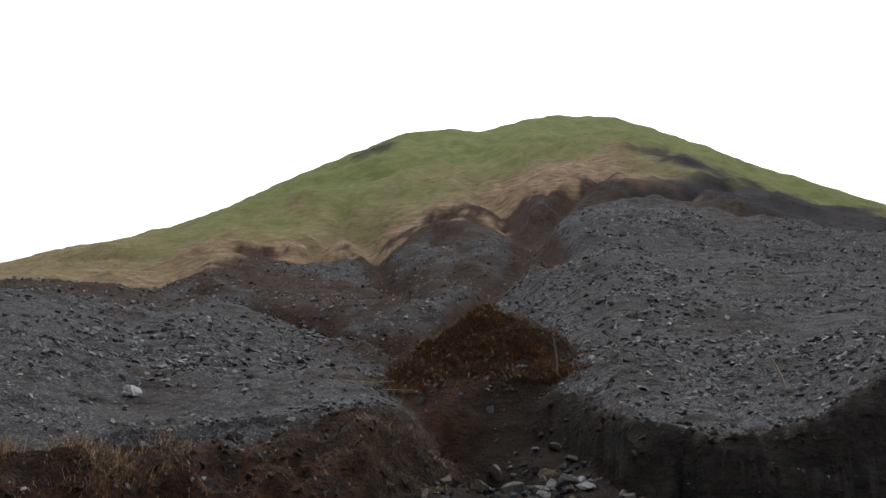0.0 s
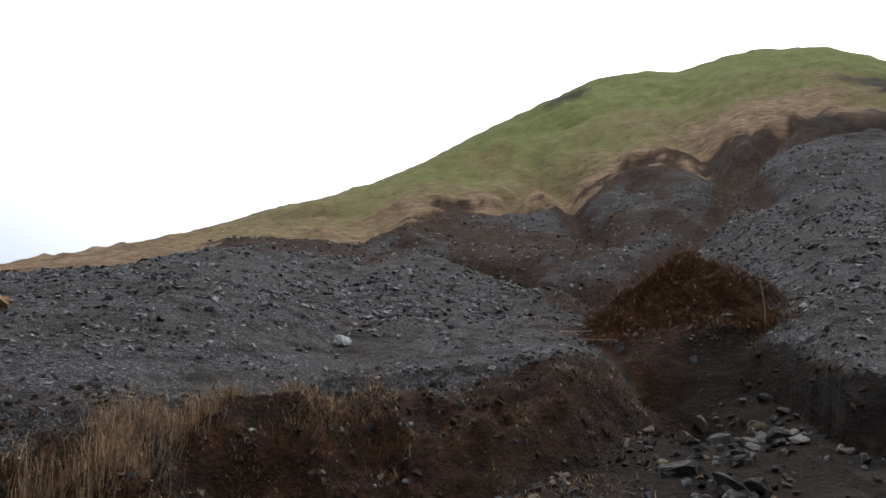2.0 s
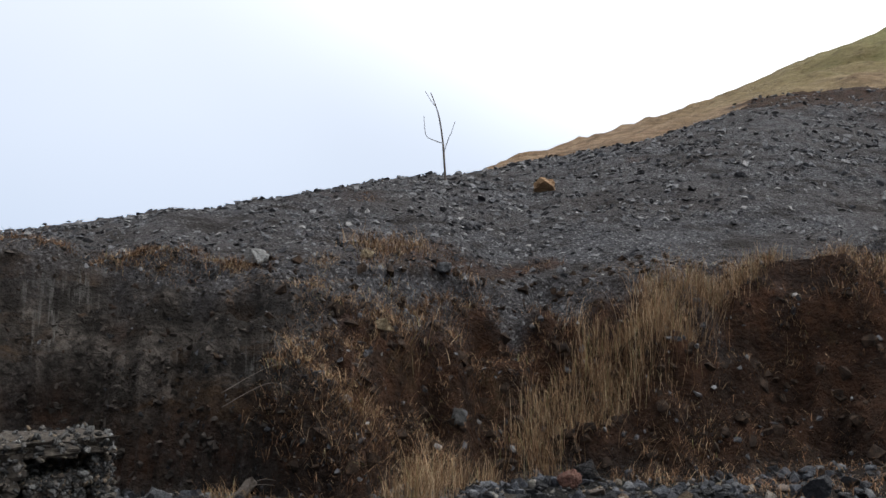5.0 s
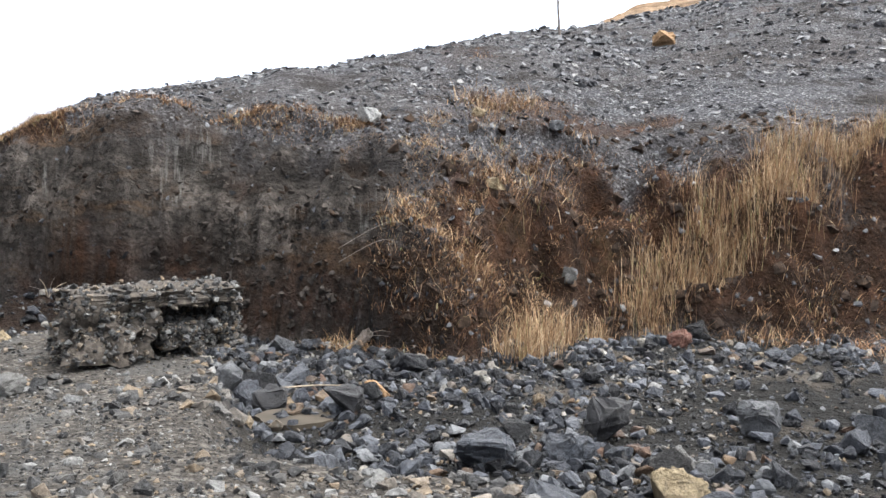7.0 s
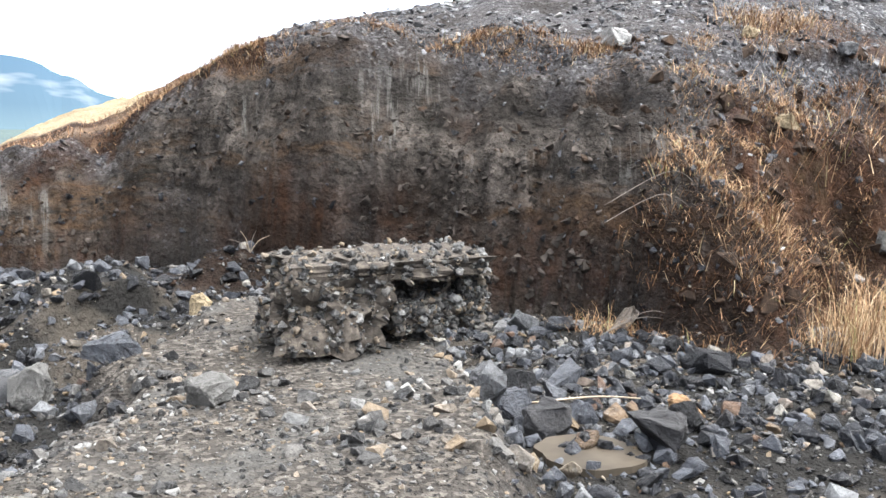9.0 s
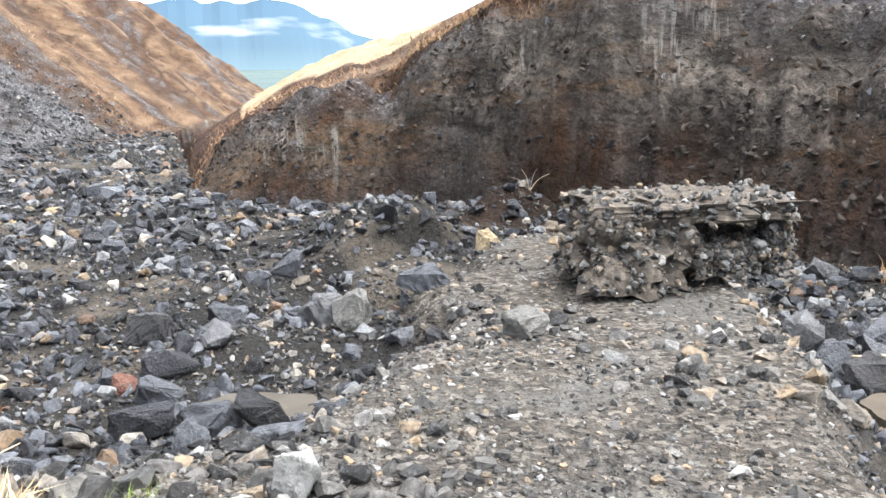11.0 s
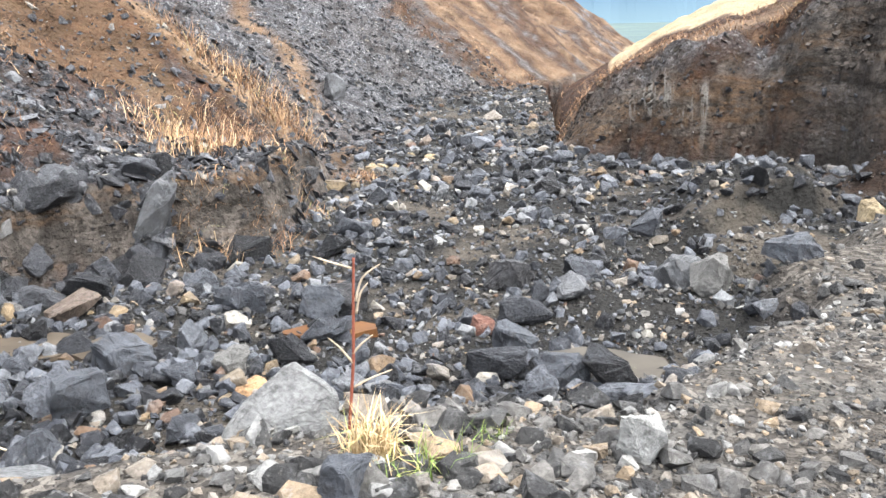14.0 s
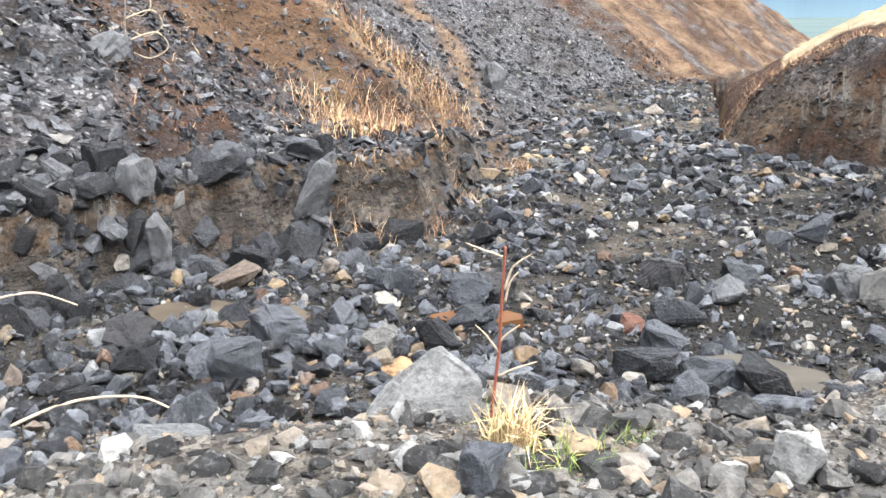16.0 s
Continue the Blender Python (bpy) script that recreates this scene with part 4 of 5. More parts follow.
def lone_stone(x, y, w, h, tint, label, seed, flat=0.9, lean=0.0, name="stone", lift=0.0):
    g = np.random.default_rng(seed)
    co, tri = stone_shape(g, 17, flat, worn=0.05, rough=0.08, cuts=2)
    lo, hi = co.min(0), co.max(0)
    co = (co - (lo + hi) / 2) / (hi - lo)
    ob = new(name, mesh_of(name, co * [w, w * 0.85, h], tri.tolist(), STONE_MATS[tint]))
    ob.matrix_world = pose(x, y, float(land(x, y)) + h * 0.36 + lift, 0, lean, float(g.uniform(0, 360)))
    return tagged(ob, label, "boulder" if w > 0.25 else "stone")


STONES = [
    (-7.78, 22.15, 0.44, 0.3, "chalk", "white flat stone on the dark gravel slope"),
    (-15.6, 18.73, 0.56, 0.42, "orange", "orange tan boulder on the dark gravel slope"),
    (-11.9, 7.4, 0.36, 0.28, "white", "pale grey boulder at the bank's brow"),
    (-11.5, 9.29, 0.27, 0.17, "cream", "cream stone beside dry grass on the bank"),
    (-11.17, 10.71, 0.25, 0.2, "grey", "light grey stone on the bank's brow"),
    (-9.69, 8.16, 0.26, 0.2, "cream", "cream stone stuck in the eroded bank"),
    (-8.85, 8.79, 0.22, 0.25, "pale", "pale upright stone in the eroded bank"),
    (-11.6, 2.15, 0.32, 0.29, "cream", "rounded cream boulder at the bank's foot"),
    (-5.1, -1.0, 0.21, 0.2, "blue", "round rough grey boulder beside the grass tuft"),
    (-5.66, -0.03, 0.19, 0.22, "white", "white angular stone at the terrace edge"),
    (-6.84, -2.27, 0.26, 0.2, "pale", "pale rounded boulder at the water's edge"),
    (-6.62, -2.05, 0.22, 0.09, "orange", "flat orange stone beside the big slab"),
    (-8.16, -1.07, 0.17, 0.16, "red", "round reddish brown stone among dark cobbles"),
    (-9.11, 0.47, 0.36, 0.34, "pale", "large pale grey boulder in the stream bed"),
    (-9.0, 1.0, 0.36, 0.24, "blue", "flat-topped grey boulder in the stream bed"),
    (-9.09, -1.02, 0.4, 0.28, "black", "dark brown grey boulder in the stream bed"),
    (-8.86, -0.52, 0.3, 0.2, "grey", "grey wedge of rock in the stream bed"),
    (-8.1, -2.2, 0.3, 0.26, "blue", "dark wet round boulder in the stream bed"),
    (-8.04, -2.82, 0.27, 0.23, "blue", "dark wet boulder with flat facets"),
    (-7.9, -4.86, 0.3, 0.38, "grey", "smooth light grey boulder in the cut bank"),
    (-9.57, -6.58, 0.5, 0.34, "grey", "flat-topped grey block on the scree"),
    (-3.39, 4.29, 0.42, 0.3, "cream", "cream and grey boulder beside a puddle"),
    (-7.6, 1.4, 0.28, 0.2, "pale", "pinkish pale stone on the gravel tongue"),
    (-6.97, 3.36, 0.35, 0.26, "black", "black angular boulder in the rubble"),
    (-6.37, 3.74, 0.36, 0.28, "black", "black rough boulder in the rubble"),
    (-6.82, 4.37, 0.27, 0.17, "orange", "yellow tan stone among grey rubble"),
    (-7.21, 9.15, 0.3, 0.28, "red", "reddish orange stone below the bank"),
    (-7.41, 3.18, 0.3, 0.36, "grey", "upright grey slab among rubble"),
    (-20.64, -6.36, 0.5, 0.7, "grey", "grey slab standing against the valley side"),
    (-9.38, 0.3, 0.42, 0.3, "grey", "light grey angular boulder in the stream bed"),
    (-12.04, -3.75, 0.24, 0.22, "black", "black stone lying on the ledge"),
    (-4.65, 3.84, 0.44, 0.32, "blue", "blue grey boulder among wet rubble"),
    (-4.72, 5.18, 0.42, 0.4, "black", "dark boulder among wet rubble"),
    (-4.14, 6.26, 0.34, 0.34, "grey", "grey boulder among wet rubble"),
    (-4.45, 4.47, 0.36, 0.26, "blue", "blue grey angular boulder beside puddle"),
    (-6.82, -2.94, 0.36, 0.27, "blue", "blue grey boulder in the stream"),
    (-6.21, -2.8, 0.36, 0.3, "blue", "large rough blue grey boulder in the stream"),
    (-6.55, -3.77, 0.34, 0.2, "black", "black flat boulder in the stream"),
    (-7.93, -0.84, 0.3, 0.22, "blue", "blue grey flat-topped boulder"),
    (-7.2, -0.46, 0.3, 0.24, "blue", "blue grey block in shallow water"),
    (-8.26, -2.08, 0.32, 0.25, "black", "dark rounded wet boulder by the plant"),
]
for i, (sx, sy, sw, sh, tint, lab) in enumerate(STONES):
    lone_stone(sx, sy, sw, sh, tint, lab, 100 + i)
def rock_wedge():
    bm = bmesh.new()
    for c in ((-0.24, 0, -0.03), (0.2, -0.05, -0.05), (-0.13, 0.07, 0.16), (0.03, 0.1, 0.31), (0.07, 0.11, 0.3), (0.15, 0.05, 0.17), (-0.2, 0.22, -0.02), (0.2, 0.22, 0.02), (0.12, 0.25, 0.16), (0.21, -0.02, 0.19)):
        bm.verts.new(c)
    bmesh.ops.convex_hull(bm, input=bm.verts)
    bmesh.ops.bevel(bm, geom=list(bm.edges), offset=0.012, segments=1, affect="EDGES", clamp_overlap=True)
    bmesh.ops.triangulate(bm, faces=list(bm.faces))
    bmesh.ops.subdivide_edges(bm, edges=list(bm.edges), cuts=2)
    for v in bm.verts:
        v.co += Vector((0, 0, 1)) * 0.02 * noise.fractal(v.co * 11, 0.6, 2.0, 5)
    me = bpy.data.meshes.new("rock_slab")
    bm.to_mesh(me)
    bm.free()
    me.materials.append(stone_material("speckled_slab", [(0.3, (0.1, 0.101, 0.103)), (0.5, (0.13, 0.131, 0.133)), (0.7, (0.175, 0.175, 0.175))], 0.75))
    ob = new("rock_slab", me)
    ob.matrix_world = pose(-5.56, -1.42, float(land(-5.56, -1.42)), 0, 0, 112) @ Matrix.Diagonal((1.08, 1, 0.82, 1))
    tagged(ob, "large pale grey triangular slab on the terrace", "boulder")


rock_wedge()
lone_stone(-9.28, -4.1, 0.24, 0.7, "grey", "long leaning grey slab in the cut bank", 172, 1.0, 24, "rock_slab", 0.1)
lone_stone(-7.82, -4.6, 0.22, 0.52, "grey", "upright grey slab in the cut bank", 173, 1.0, -8, "rock_slab", 0.05)


SANDY = np.random.default_rng(44)
for i in range(16):
    lone_stone(-15.3 + float(SANDY.normal(0, 0.7)), -3.6 + float(SANDY.normal(0, 0.25)), float(SANDY.uniform(0.1, 0.22)), float(SANDY.uniform(0.06, 0.13)), "cream" if i % 3 else "pale", "small pale yellow stone at the ledge's end", 500 + i)


# ---- undercut remnant of old gravel ----
def gravel_overhang():
    k = rock_material("old_gravel", PALES, 0.8)
    crust = plain_material("gravel_crust", [(0.25, (0.014, 0.012, 0.0105)), (0.5, (0.042, 0.036, 0.031)), (0.75, (0.095, 0.082, 0.068))], 0.9, 14.0, 0.03)
    root = tagged(new("gravel_overhang"), "undercut block of old cemented gravel on the terrace", "gravel bank")
    root.location, root.scale = (-8.45, 2.3, 0.03), (0.9, 0.86, 0.88)
    tops = []

    def block(name, x0, x1, y0, y1, z0, z1, lump, label="", slant=0.0):
        bm = bmesh.new()
        bmesh.ops.create_cube(bm, size=1.0)
        bmesh.ops.subdivide_edges(bm, edges=list(bm.edges), cuts=9, use_grid_fill=True)
        for v in bm.verts:
            p = Vector(((x0 + x1) / 2 + v.co.x * (x1 - x0), (y0 + y1) / 2 + v.co.y * (y1 - y0), (z0 + z1) / 2 + v.co.z * (z1 - z0)))
            c = Vector(((x0 + x1) / 2, (y0 + y1) / 2, (z0 + z1) / 2))
            d = (p - c).normalized()
            v.co = p + d * lump * (noise.fractal(p * 3.3, 0.6, 2.0, 5) * 1.6 - 0.3)
            v.co.x += 0.12 * slant * max(0.0, z1 - v.co.z)
            v.co.y -= 0.22 * slant * max(0.0, z1 - v.co.z)
        me = bpy.data.meshes.new(name)
        bm.to_mesh(me)
        bm.free()
        me.materials.append(crust)
        part(name, me, root, label)
        for f in me.polygons:
            if f.normal.z > -0.2 and (f.normal.x > -0.3):
                for _ in range(6):
                    if rng.uniform() < 0.75:
                        tops.append(Vector(f.center) + Vector(rng.normal(0, 0.02, 3)))

    block("roof_slab", -1.05, 0.02, -0.15, 1.78, 0.42, 0.6, 0.13, "thin overhanging gravel crust")
    block("left_mass", -0.9, 0.05, -0.15, 0.75, -0.05, 0.5, 0.13, "", 1.6)
    block("back_wall", -1.05, -0.6, 0.6, 1.7, -0.05, 0.5, 0.03)
    block("right_pillar", -0.45, -0.1, 1.52, 1.72, -0.05, 0.5, 0.05)
    block("fallen_mass", -0.5, -0.05, 0.8, 1.45, -0.05, 0.2, 0.08)
    tops = np.array([tuple(v) for v in tops])
    s = sizes_of(len(tops), 0.02, 0.095, 2.6)
    st = part("pebble_crust", heap("pebble_crust", tops, s, SHAPES, k, 0.5, 0.22), root, "pale and tan pebbles cemented in the crust")
    st["kind"] = "stuff"


gravel_overhang()


# ---- water ----
def puddle(x, y, w, d, turn, tint, label, lift=0.03):
    k = Mat("puddle_water", 0.5, 0.04)
    tint = tuple(c * 0.75 for c in tint)
    k.base(k.mix(k.span(k.noise(3.0, 3), 0.35, 0.65), tint, tuple(c * 0.6 for c in tint)))
    k.bump(k.noise(12.0, 2), 0.002, 0.4)
    co, n = [], 40
    for i in range(n):
        t = 2 * math.pi * i / n
        f = 1 + 0.28 * noise.noise((math.cos(t) * 1.7 + x, math.sin(t) * 1.7 + y, 0))
        co.append((w * f * math.cos(t), d * f * math.sin(t), 0))
    low = [(a * 1.02, b * 1.02, -0.06) for a, b, _ in co]
    faces = [tuple(range(n))] + [(i, n + i, n + (i + 1) % n, (i + 1) % n) for i in range(n)]
    ob = new("puddle", mesh_of("puddle", co + low, faces, k.m))
    ob.matrix_world = pose(x, y, float(land(x, y)) + lift, 0, 0, turn)
    tagged(ob, label, "puddle")


puddle(-7.8, -2.0, 0.13, 0.3, 20, (0.085, 0.04, 0.017), "shallow puddle stained rusty orange between stones", 0.035)
puddle(-7.05, -3.7, 0.25, 0.3, 10, (0.06, 0.048, 0.036), "muddy brown puddle between dark boulders", 0.05)
puddle(-7.15, -3.2, 0.22, 0.25, 40, (0.06, 0.048, 0.036), "muddy brown puddle below the cut bank", 0.05)
puddle(-7.5, -0.25, 0.3, 0.4, 0, (0.055, 0.048, 0.039), "muddy grey puddle in the stream bed", 0.03)
puddle(-6.47, 3.33, 0.3, 0.3, 0, (0.06, 0.05, 0.039), "muddy puddle among rubble", 0.03)
puddle(-3.2, 4.1, 0.4, 0.35, 0, (0.055, 0.048, 0.039), "muddy puddle beside a cream boulder", 0.03)


# ---- grass ----
def tuft_mesh(seed, n, height, spread, width, material, lean=0.25, droop=0.3):
    g = np.random.default_rng(seed)
    a, r = g.uniform(0, 2 * np.pi, n), spread * np.sqrt(g.uniform(0, 1, n))
    spots = np.stack([r * np.cos(a), r * np.sin(a), np.full(n, -0.04)], 1)
    co, faces = blades(g, spots, height, width, lean, droop)
    return mesh_of("grass_tuft", co, faces, material)


TALL = (360, 0.6, 0.42, 0.0034, 0.4, 0.75, 0.05)
LOW = (240, 0.3, 0.4, 0.0045, 0.45, 0.8, 0.4)


def tufts(kind, spots, label, group, material=None):
    n, height, spread, width, lean, droop, least = kind
    for i, (x, y, s) in enumerate(spots):
        a, r = rng.uniform(0, 2 * np.pi, n), spread * s * np.sqrt(rng.uniform(0, 1, n)) * rng.uniform(0.5, 1.4, n)
        px, py = r * np.cos(a), r * np.sin(a)
        z0 = float(land(x, y))
        at = np.stack([px, py, land(x + px, y + py) - z0 - 0.03], 1)
        co, faces = blades(rng, at, height * s * rng.uniform(0.75, 1.2), width, lean, droop, least)
        ob = new("grass_tuft")
        ob.location = (x, y, z0)
        tagged(ob, label, "grass", group)
        part("foliage", mesh_of("foliage", co, faces, material or (M_STRAW if kind is TALL or i % 2 else M_RUSTGRASS)), ob)["kind"] = "stuff"


tufts(TALL, [(-8.33, 9.59, 1.1), (-8.2, 9.9, 1.2), (-8.14, 10.5, 1.2), (-8.05, 10.9, 1.2), (-7.99, 11.3, 1.2), (-7.8, 11.7, 1.2), (-7.7, 12.1, 1.2), (-7.75, 12.7, 1.2), (-7.79, 13.2, 1.1), (-7.75, 13.8, 1.0), (-7.6, 14.3, 1.0), (-7.37, 14.8, 0.9), (-8.6, 10.4, 1.0), (-8.4, 11.3, 1.1), (-8.2, 12.2, 1.0), (-8.3, 13.0, 1.0)], "tall straw-coloured dry grass on the bank's brow", "tall grass on the brow")
tufts((200, 0.6, 0.26, 0.0034, 0.3, 0.6, 0.05), [(-7.6, 6.75, 1.1), (-7.68, 7.0, 1.2), (-7.8, 7.3, 1.2), (-8.1, 7.9, 0.9), (-8.36, 8.82, 0.8)], "tall straw-coloured dry grass at the bank's foot", "tall grass at the foot", M_STRAW)
tufts(LOW, [(-7.15, 10.33, 1.2), (-6.9, 10.7, 1.2), (-6.69, 10.95, 1.5), (-6.84, 11.6, 1.4), (-6.01, 14.95, 1.6), (-6.19, 16.4, 1.7), (-5.9, 15.7, 1.5), (-11.98, 9.79, 1.4), (-12.1, 10.3, 1.4), (-12.32, 10.88, 1.4), (-10.23, 9.62, 1.3), (-9.51, 8.62, 1.2), (-9.47, 9.62, 1.3), (-9.23, 6.39, 1.0), (-9.12, 5.92, 1.0), (-6.02, 15.28, 1.6), (-6.1, 16.6, 1.6), (-5.67, 17.6, 1.7), (-5.3, 15.68, 1.2), (-4.71, 15.79, 1.2), (-8.67, 7.02, 1.0), (-8.36, 6.05, 1.0), (-8.54, 6.67, 1.1), (-9.4, 5.49, 1.0), (-8.22, 6.38, 1.1), (-8.4, 7.05, 1.1), (-8.48, 7.72, 1.1), (-8.92, 6.67, 0.9), (-8.91, 5.9, 0.8)], "low rusty dead grass hanging on the eroded bank", "low grass on the bank")
skyline = []
for az in np.linspace(72.5, 82, 14):
    far = float(line(az, FOOT) + line(az, FACE)) + 0.1
    skyline.append((-far * math.sin(math.radians(az)), far * math.cos(math.radians(az)), 1.0))
tufts(LOW, skyline, "dry grass along the bank's skyline", "grass on the skyline")
tufts(LOW, [(-11.46, -4.5, 1.3), (-11.21, -4.6, 1.2), (-11.8, -4.6, 1.2), (-16.2, -5.55, 1.5), (-16.38, -5.92, 1.6), (-16.6, -6.3, 1.6), (-16.68, -6.57, 1.6), (-16.6, -7.0, 1.6), (-16.5, -7.4, 1.6), (-9.66, -3.84, 0.9), (-10.21, -3.45, 0.8), (-11.27, -3.6, 0.8), (-13.93, -3.75, 0.8), (-14.61, -6.16, 1.3), (-15.74, -5.71, 1.3), (-11.9, -5.2, 1.2), (-12.5, -5.6, 1.3), (-13.2, -6.2, 1.3)], "dry orange brown grass on the valley side", "grass on the valley side")


tufts((170, 0.24, 0.42, 0.005, 0.5, 0.8, 0.5), [(-0.3, 21.6, 1.0), (-0.7, 21.2, 1.1), (-1.1, 20.9, 1.0), (-1.5, 20.6, 1.1), (-1.9, 20.3, 1.0), (0.1, 22.0, 0.9), (-1.3, 19.9, 0.9), (-0.8, 20.2, 0.9)], "orange brown dead grass on the bank's lip", "grass on the lip", M_SPURGRASS)
STREAKS = [
    [(-11.5, 8.5), (-9.95, 6.85), (-9.1, 5.95), (-9.2, 5.2)],
    [(-10.5, 9.1), (-9.75, 7.75), (-8.8, 6.0)],
    [(-9.15, 8.75), (-8.75, 7.15), (-8.55, 6.1)],
]
streak_spots = []
for way in STREAKS:
    for (x0, y0), (x1, y1) in zip(way, way[1:]):
        n = max(2, int(math.hypot(x1 - x0, y1 - y0) / 0.26))
        streak_spots += [(x0 + (x1 - x0) * k / n, y0 + (y1 - y0) * k / n, 0.62) for k in range(n)]
tufts((150, 0.3, 0.34, 0.0036, 0.5, 0.9, 0.5), streak_spots, "slanting streak of straw-coloured dead grass on the bank", "grass streaks on the bank", M_STRAW)
tufts((170, 0.16, 0.34, 0.004, 0.5, 0.8, 0.6), [(-12.2, 2.3, 0.6), (-12.3, 3.0, 0.6), (-12.2, 3.5, 0.5)], "flattened rusty grass on slumped soil", "grass on the slump", M_RUSTGRASS)
bank_rng = np.random.default_rng(21)
hanging = []
for i in range(44):
    az = float(bank_rng.uniform(24, 84))
    far = float(line(az, FOOT) + line(az, FACE) * bank_rng.uniform(0.95 if az > 57 else 0.5, 1.15))
    hanging.append((-far * math.sin(math.radians(az)), far * math.cos(math.radians(az)), float(bank_rng.uniform(0.5, 0.8) if az > 57 else bank_rng.uniform(0.7, 1.2))))
tufts(LOW, hanging, "rusty dead grass hanging from the eroded bank", "hanging grass on the bank")
spur_rng = np.random.default_rng(33)
spur_spots = [(-30.8 * math.sin(math.radians(az)) + float(spur_rng.normal(0, 0.3)), float(spur_rng.uniform(28.2, 33.2)), 1.6) for az in np.linspace(3.2, -7.5, 60)]
tufts((420, 0.3, 0.55, 0.011, 0.25, 0.4, 1.0), spur_spots, "matted brown dead grass on the mound", "grass on the mound", M_SPURGRASS)


def rusty_turf():
    # short dead grass over the bank, the mound and the valley side
    x1, y1 = around(130000, 0, 0, 0, 96, 9, 36, 1.0)
    x2 = rng.uniform(-40, -6.5, 40000)
    fx = np.array(LEFT_FOOT)
    y2 = np.interp(x2, fx[:, 0], fx[:, 1]) - 14 * rng.uniform(0, 1, len(x2)) ** 1.4
    x, y = np.concatenate([x1, x2]), np.concatenate([y1, y2])
    z, zone, more = land(x, y, True)
    patch = fbm(x, y, 0.8, 4, 201)
    want = np.clip(zone["rust"] * 0.9 + 0.8 * np.where(more["is_left"], zone["grass"], 0) - zone["cliff"] * 0.9, 0, 1)
    want = np.where((np.degrees(np.arctan2(-x, y)) > 57) & ~more["is_left"] & (more["s"] < 0.7), 0, want)
    ok = (want > 0.3) & (patch > rng.uniform(-0.35, 0.28, len(x)))
    spots = np.stack([x, y, z - 0.02], 1)[ok]
    co, faces = blades(rng, spots, 0.22, 0.006, 0.5, 0.9, 0.5)
    tagged(new("dead_turf", mesh_of("dead_turf", co, faces, M_RUSTGRASS)), "short rusty dead grass matted on the soil", "grass", kind="stuff")


rusty_turf()


def hanging_mats():
    # strands of dead grass trailing down the bank in slanting bands
    x, y = around(160000, 0, 0, 18, 94, 9, 19, 1.0)
    z, zone, more = land(x, y, True)
    a = np.degrees(np.arctan2(-x, y))
    u = np.radians(a) * 12
    band = np.abs(fbm(u * 0.8 + 1.0 * z, z * 1.5 - 0.25 * u, 1.8, 4, 301))
    clump = fbm(x, y, 1.1, 3, 302)
    face = (more["s"] > 0.25 + 0.4 * ease(55, 63, a)) & (np.hypot(x, y) < more["brow_at"] + 0.7)
    ok = face & (band < 0.045 + 0.045 * ease(0.7, 1.0, more["s"])) & (clump > rng.uniform(-0.2, 0.45, len(x)) + 0.2 * zone["cliff"] + 0.08 * ease(56, 64, a))
    x, y, z = x[ok], y[ok], z[ok]
    nrm = upright(x, y)
    down = np.stack([nrm[:, 0], nrm[:, 1], -(nrm[:, 0] ** 2 + nrm[:, 1] ** 2) / nrm[:, 2]], 1)
    down /= np.linalg.norm(down, axis=1)[:, None] + 1e-6
    side = np.cross(nrm, down)
    way = down + side * rng.normal(0, 0.55, (len(x), 1)) + nrm * rng.uniform(0.1, 0.7, (len(x), 1))
    way /= np.linalg.norm(way, axis=1)[:, None]
    ln = rng.uniform(0.05, 0.2, (len(x), 1)) * rng.uniform(0.5, 1.2, (len(x), 1))
    at = np.stack([x, y, z], 1)
    mid = at + way * ln * 0.5
    tip = mid + (way * 0.6 + np.array([0, 0, -0.6])) * ln * 0.6
    w = np.cross(way, nrm)
    w /= np.linalg.norm(w, axis=1)[:, None] + 1e-6
    w = w * rng.uniform(0.0018, 0.004, (len(x), 1))
    co = np.stack([at - w, at + w, mid + w * 0.8, mid - w * 0.8, tip], 1).reshape(-1, 3)
    b = np.arange(len(x)) * 5
    faces = np.stack([b, b + 1, b + 2, b + 3], 1).tolist() + np.stack([b + 3, b + 2, b + 4], 1).tolist()
    tagged(new("hanging_strands", mesh_of("hanging_strands", co, [tuple(f) for f in faces], M_STRAND)), "straw and rust strands of dead grass trailing down the bank", "grass", kind="stuff")


hanging_mats()


def far_turf():
    x = rng.uniform(-75, -13, 30000)
    fx = np.array(LEFT_FOOT)
    y = np.interp(x, fx[:, 0], fx[:, 1]) - 22 * rng.uniform(0, 1, len(x))
    z, zone, more = land(x, y, True)
    ok = more["is_left"] & (0.25 * zone["rust"] + 1.6 * zone["grass"] > rng.uniform(0.3, 1.3, len(x)))
    co, faces = blades(rng, np.stack([x, y, z - 0.03], 1)[ok], 0.32, 0.014, 0.5, 0.6, 0.7)
    tagged(new("hillside_grass", mesh_of("hillside_grass", co, faces, M_HILLGRASS)), "dry reddish grass on the far valley side", "grass", kind="stuff")


far_turf()


# ---- plants and dead wood ----
rng = np.random.default_rng(11)
BARK = plain_material("grey_bark", [(0.3, (0.06, 0.05, 0.045)), (0.7, (0.15, 0.13, 0.115))], 0.85, 25.0, 0.004)
DEADWOOD = plain_material("bleached_wood", [(0.3, (0.12, 0.095, 0.07)), (0.7, (0.28, 0.235, 0.18))], 0.8, 30.0, 0.003)
REDSTEM = plain_material("red_stem", [(0.3, (0.085, 0.026, 0.018)), (0.7, (0.14, 0.046, 0.03))], 0.6, 40.0, 0.002)


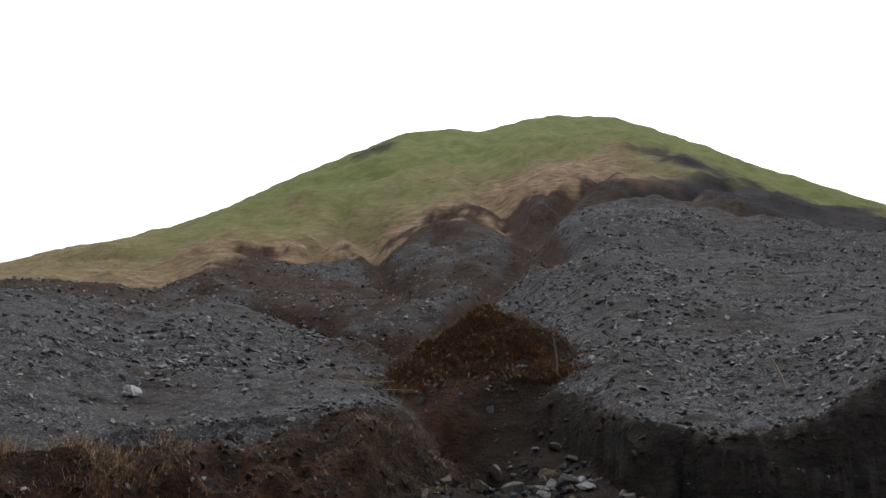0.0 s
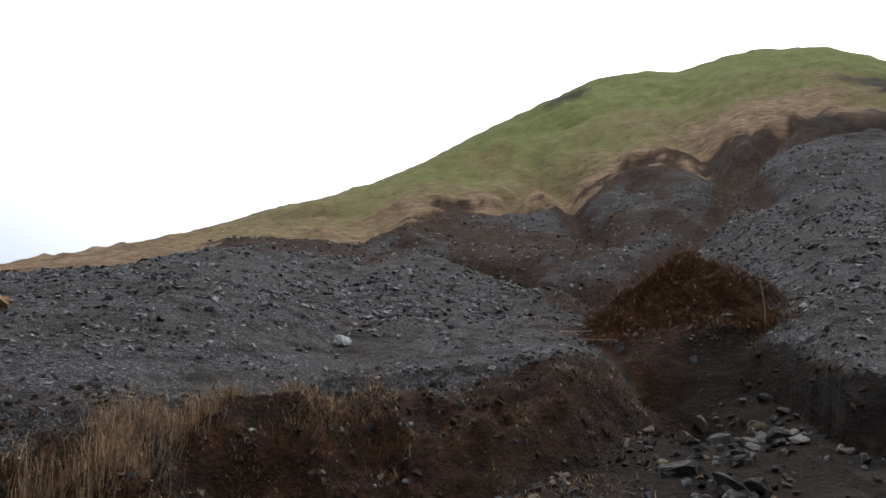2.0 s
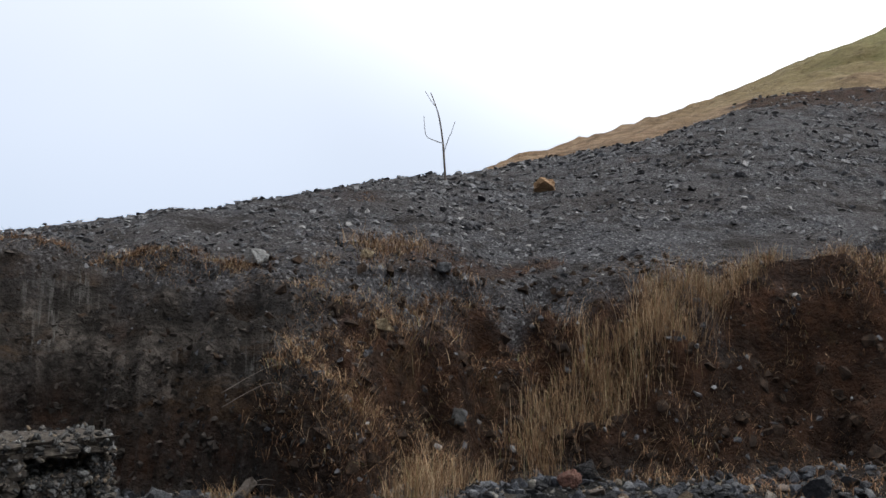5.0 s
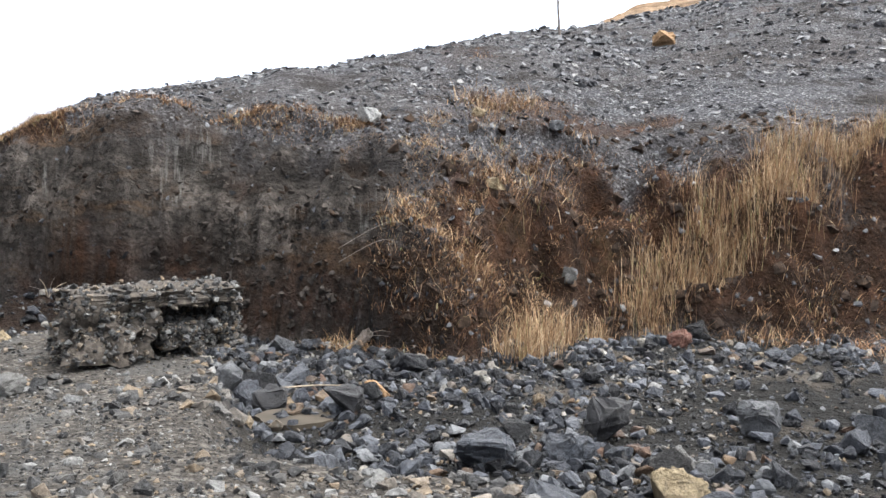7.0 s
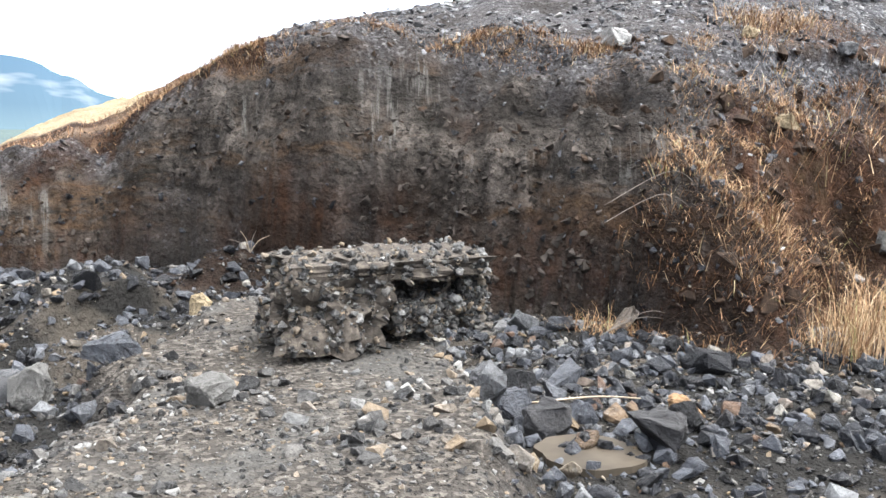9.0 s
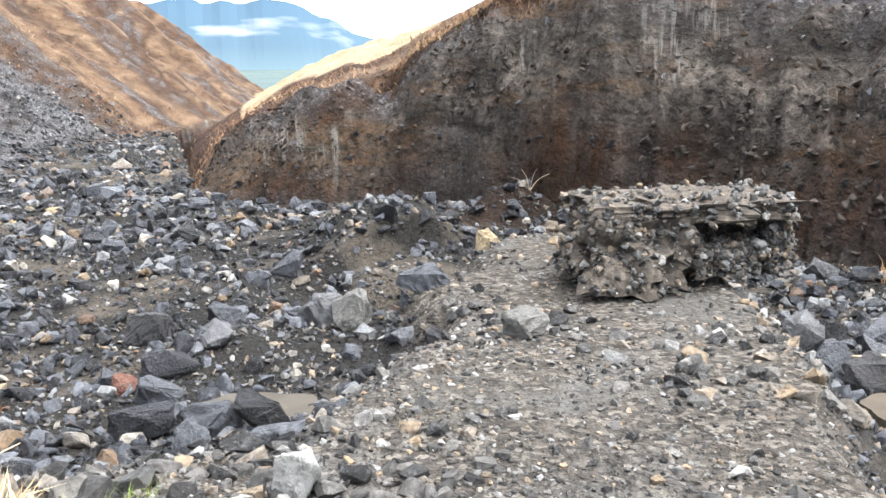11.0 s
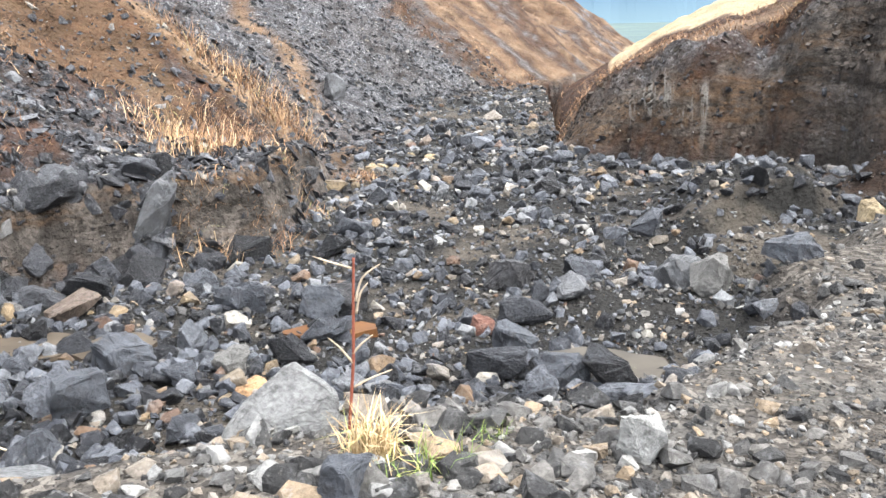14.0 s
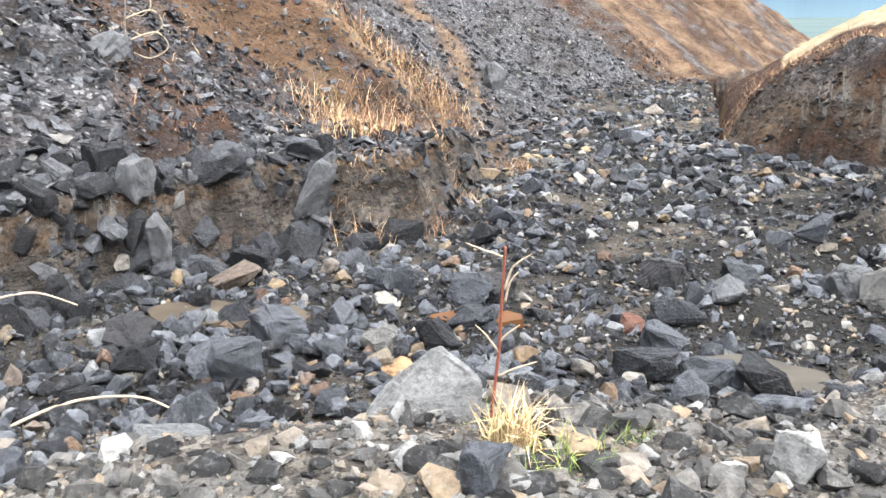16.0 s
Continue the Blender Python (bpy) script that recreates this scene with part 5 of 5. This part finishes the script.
def bare_sapling():
    x, y = -18.66, 17.96
    root = tagged(new("sapling"), "leafless thin grey sapling on the gravel skyline", "tree")
    root.matrix_world = pose(x, y, float(land(x, y)) - 0.05, 0, 0, 46)
    part("trunk", stem_mesh("trunk", [(0, 0, 0), (-0.06, 0, 0.79), (-0.1, 0.05, 1.3), (-0.2, 0, 1.94), (-0.3, 0, 2.3), (-0.46, 0, 2.72)], 0.038, 0.012, BARK), root)
    for pts, r in (([(-0.13, 0, 1.22), (-0.4, 0.1, 1.34), (-0.6, 0.12, 1.5), (-0.66, 0.1, 2.05)], 0.014),
                   ([(-0.07, 0, 0.92), (0.06, -0.1, 1.3), (0.16, -0.12, 1.53), (0.26, -0.1, 1.85)], 0.012),
                   ([(-0.3, 0, 2.3), (-0.42, 0.05, 2.45), (-0.62, 0.05, 2.78)], 0.01)):
        part("branch", stem_mesh("branch", pts, r, 0.008, BARK), root)


def red_stemmed_plant():
    x, y = -5.6, -1.13
    root = tagged(new("dry_weed"), "dry red-stemmed weed with pale withered leaves", "plant")
    root.matrix_world = pose(x, y, float(land(x, y)), 0, 0, 112)
    part("stem", stem_mesh("stem", [(-0.03, 0, 0), (0.0, 0, 0.3), (0.01, 0, 0.52), (0.02, 0, 0.72)], 0.007, 0.005, REDSTEM), root)
    for pts in ([(0.01, 0, 0.68), (-0.07, 0, 0.71), (-0.13, 0.02, 0.73)], [(0.02, 0, 0.55), (0.05, 0, 0.64), (0.12, 0, 0.69)], [(0.02, 0, 0.5), (0.04, 0, 0.58), (0.07, 0, 0.62)],
                [(0.0, 0, 0.3), (-0.05, 0, 0.37), (-0.09, 0, 0.41)], [(0.0, 0, 0.34), (0.04, 0, 0.38), (0.08, 0, 0.41)], [(0.0, 0, 0.2), (0.06, 0, 0.23), (0.15, 0, 0.26)]):
        part("withered_leaf", stem_mesh("withered_leaf", pts, 0.006, 0.0025, DEADWOOD, 4), root)
    me = tuft_mesh(401, 340, 0.25, 0.1, 0.004, M_PALESTRAW, 0.5, 0.9)
    base = new("grass_tuft", me)
    base.matrix_world = pose(-5.45, -1.02, float(land(-5.45, -1.02)))
    tagged(base, "pale straw tuft at the foot of the weed", "grass")
    green = blade_material("green_grass", [(0.0, (0.05, 0.09, 0.02)), (0.6, (0.1, 0.17, 0.04)), (1.0, (0.3, 0.27, 0.1))])
    for gx, gy, gs in ((-5.42, -0.75, 1.0), (-5.3, -0.85, 0.8), (-5.68, -0.6, 0.5)):
        gt = new("grass_tuft", tuft_mesh(402, 60, 0.2, 0.12, 0.0035, green, 0.6, 0.6))
        gt.matrix_world = Matrix.LocRotScale((gx, gy, float(land(gx, gy))), None, (gs, gs, gs))
        tagged(gt, "fresh green grass blades beside the boulder", "grass")


def curled_vine():
    x, y = -10.0, -6.6
    root = tagged(new("dead_vine"), "bleached curling dead vine on the scree", "dead plant")
    root.matrix_world = pose(x, y, float(land(x, y)), 0, 0, 130)
    part("stem", stem_mesh("stem", [(0, 0, 0), (-0.05, 0, 0.3), (-0.02, 0, 0.65), (-0.08, 0, 0.95)], 0.014, 0.006, BARK), root)
    for z0, w in ((0.5, 0.22), (0.3, 0.32), (0.08, 0.36)):
        part("tendril", stem_mesh("tendril", [(-0.04, 0, z0 + 0.12), (w * 0.7, 0.05, z0 + 0.2), (w, 0.08, z0 + 0.05), (w * 0.5, 0.1, z0 - 0.06), (0.02, 0.05, z0)], 0.011, 0.006, DEADWOOD), root)


def stick(name, x, y, pts, r, material, label, turn=0.0):
    ob = new(name, stem_mesh(name, pts, r, r * 0.5, material))
    ob.matrix_world = pose(x, y, float(land(x, y)), 0, 0, turn)
    tagged(ob, label, "stick")


bare_sapling()
red_stemmed_plant()
curled_vine()
stick("dead_stalk", 3.49, 28.48, [(0, 0, -0.1), (0.03, 0, 0.6), (-0.04, 0, 1.35)], 0.035, BARK, "dark dead stalk standing on the slope")
stick("dead_stalk", 8.26, 21.94, [(0, 0, -0.1), (-0.1, 0, 0.35), (-0.3, 0, 0.85)], 0.04, DEADWOOD, "pale leaning dead stalk on the slope")
stick("dead_stalk", 7.47, 21.88, [(0, 0, -0.1), (0, 0, 0.3)], 0.04, BARK, "short dark stump on the slope")
stick("dead_stalk", 5.92, 22.07, [(0, 0, -0.1), (-0.03, 0, 0.4), (-0.1, 0, 0.95)], 0.02, DEADWOOD, "thin pale dead stalk on the slope")
stick("fallen_branch", -1.9, 27.6, [(-0.9, 0, 0.1), (0, 0.1, 0.15), (1.0, 0, 0.1)], 0.03, BARK, "weathered fallen branches beside the gully")
stick("fallen_branch", -2.3, 27.0, [(-0.6, 0, 0.15), (0, 0.1, 0.12), (0.7, 0, 0.12)], 0.025, DEADWOOD, "weathered fallen branches beside the gully")
stick("twig", -5.53, -3.3, [(0.3, -0.2, 0.02), (0, 0, 0.1), (-0.15, 0.3, 0.12), (-0.2, 0.5, 0.05)], 0.010, DEADWOOD, "bleached bent twig at the water's edge")
stick("twig", -6.4, -4.4, [(0.2, -0.2, 0.25), (0, 0, 0.28), (-0.1, 0.25, 0.2)], 0.010, DEADWOOD, "bleached twig over dark boulders")
stick("twig", -7.2, 3.9, [(0, -0.5, 0.12), (0, 0, 0.1), (0.1, 0.3, 0.08)], 0.009, DEADWOOD, "thin straw-coloured twig on the rubble")
for tw in range(4):
    ang = math.radians(-65 + 40 * tw)
    stick("twig", -12.7, 2.9, [(0, 0, 0.3), (0.02, 0.12 * math.sin(ang), 0.38 + 0.1 * math.cos(ang)), (0.05, 0.28 * math.sin(ang), 0.40 + 0.18 * math.cos(ang))], 0.006, DEADWOOD if tw % 2 else BARK, "bleached forked twigs at the bank's foot")
for tw in range(4):
    stick("fallen_branch", -9.0, 5.75 + 0.1 * tw, [(0.1, -0.6 - 0.1 * tw, 0.05), (0.15, -0.2, 0.2 + 0.05 * tw), (0.1, 0.25, 0.12), (0.05, 0.5, 0.0)], 0.004, BARK, "arched dead branches on the bank")
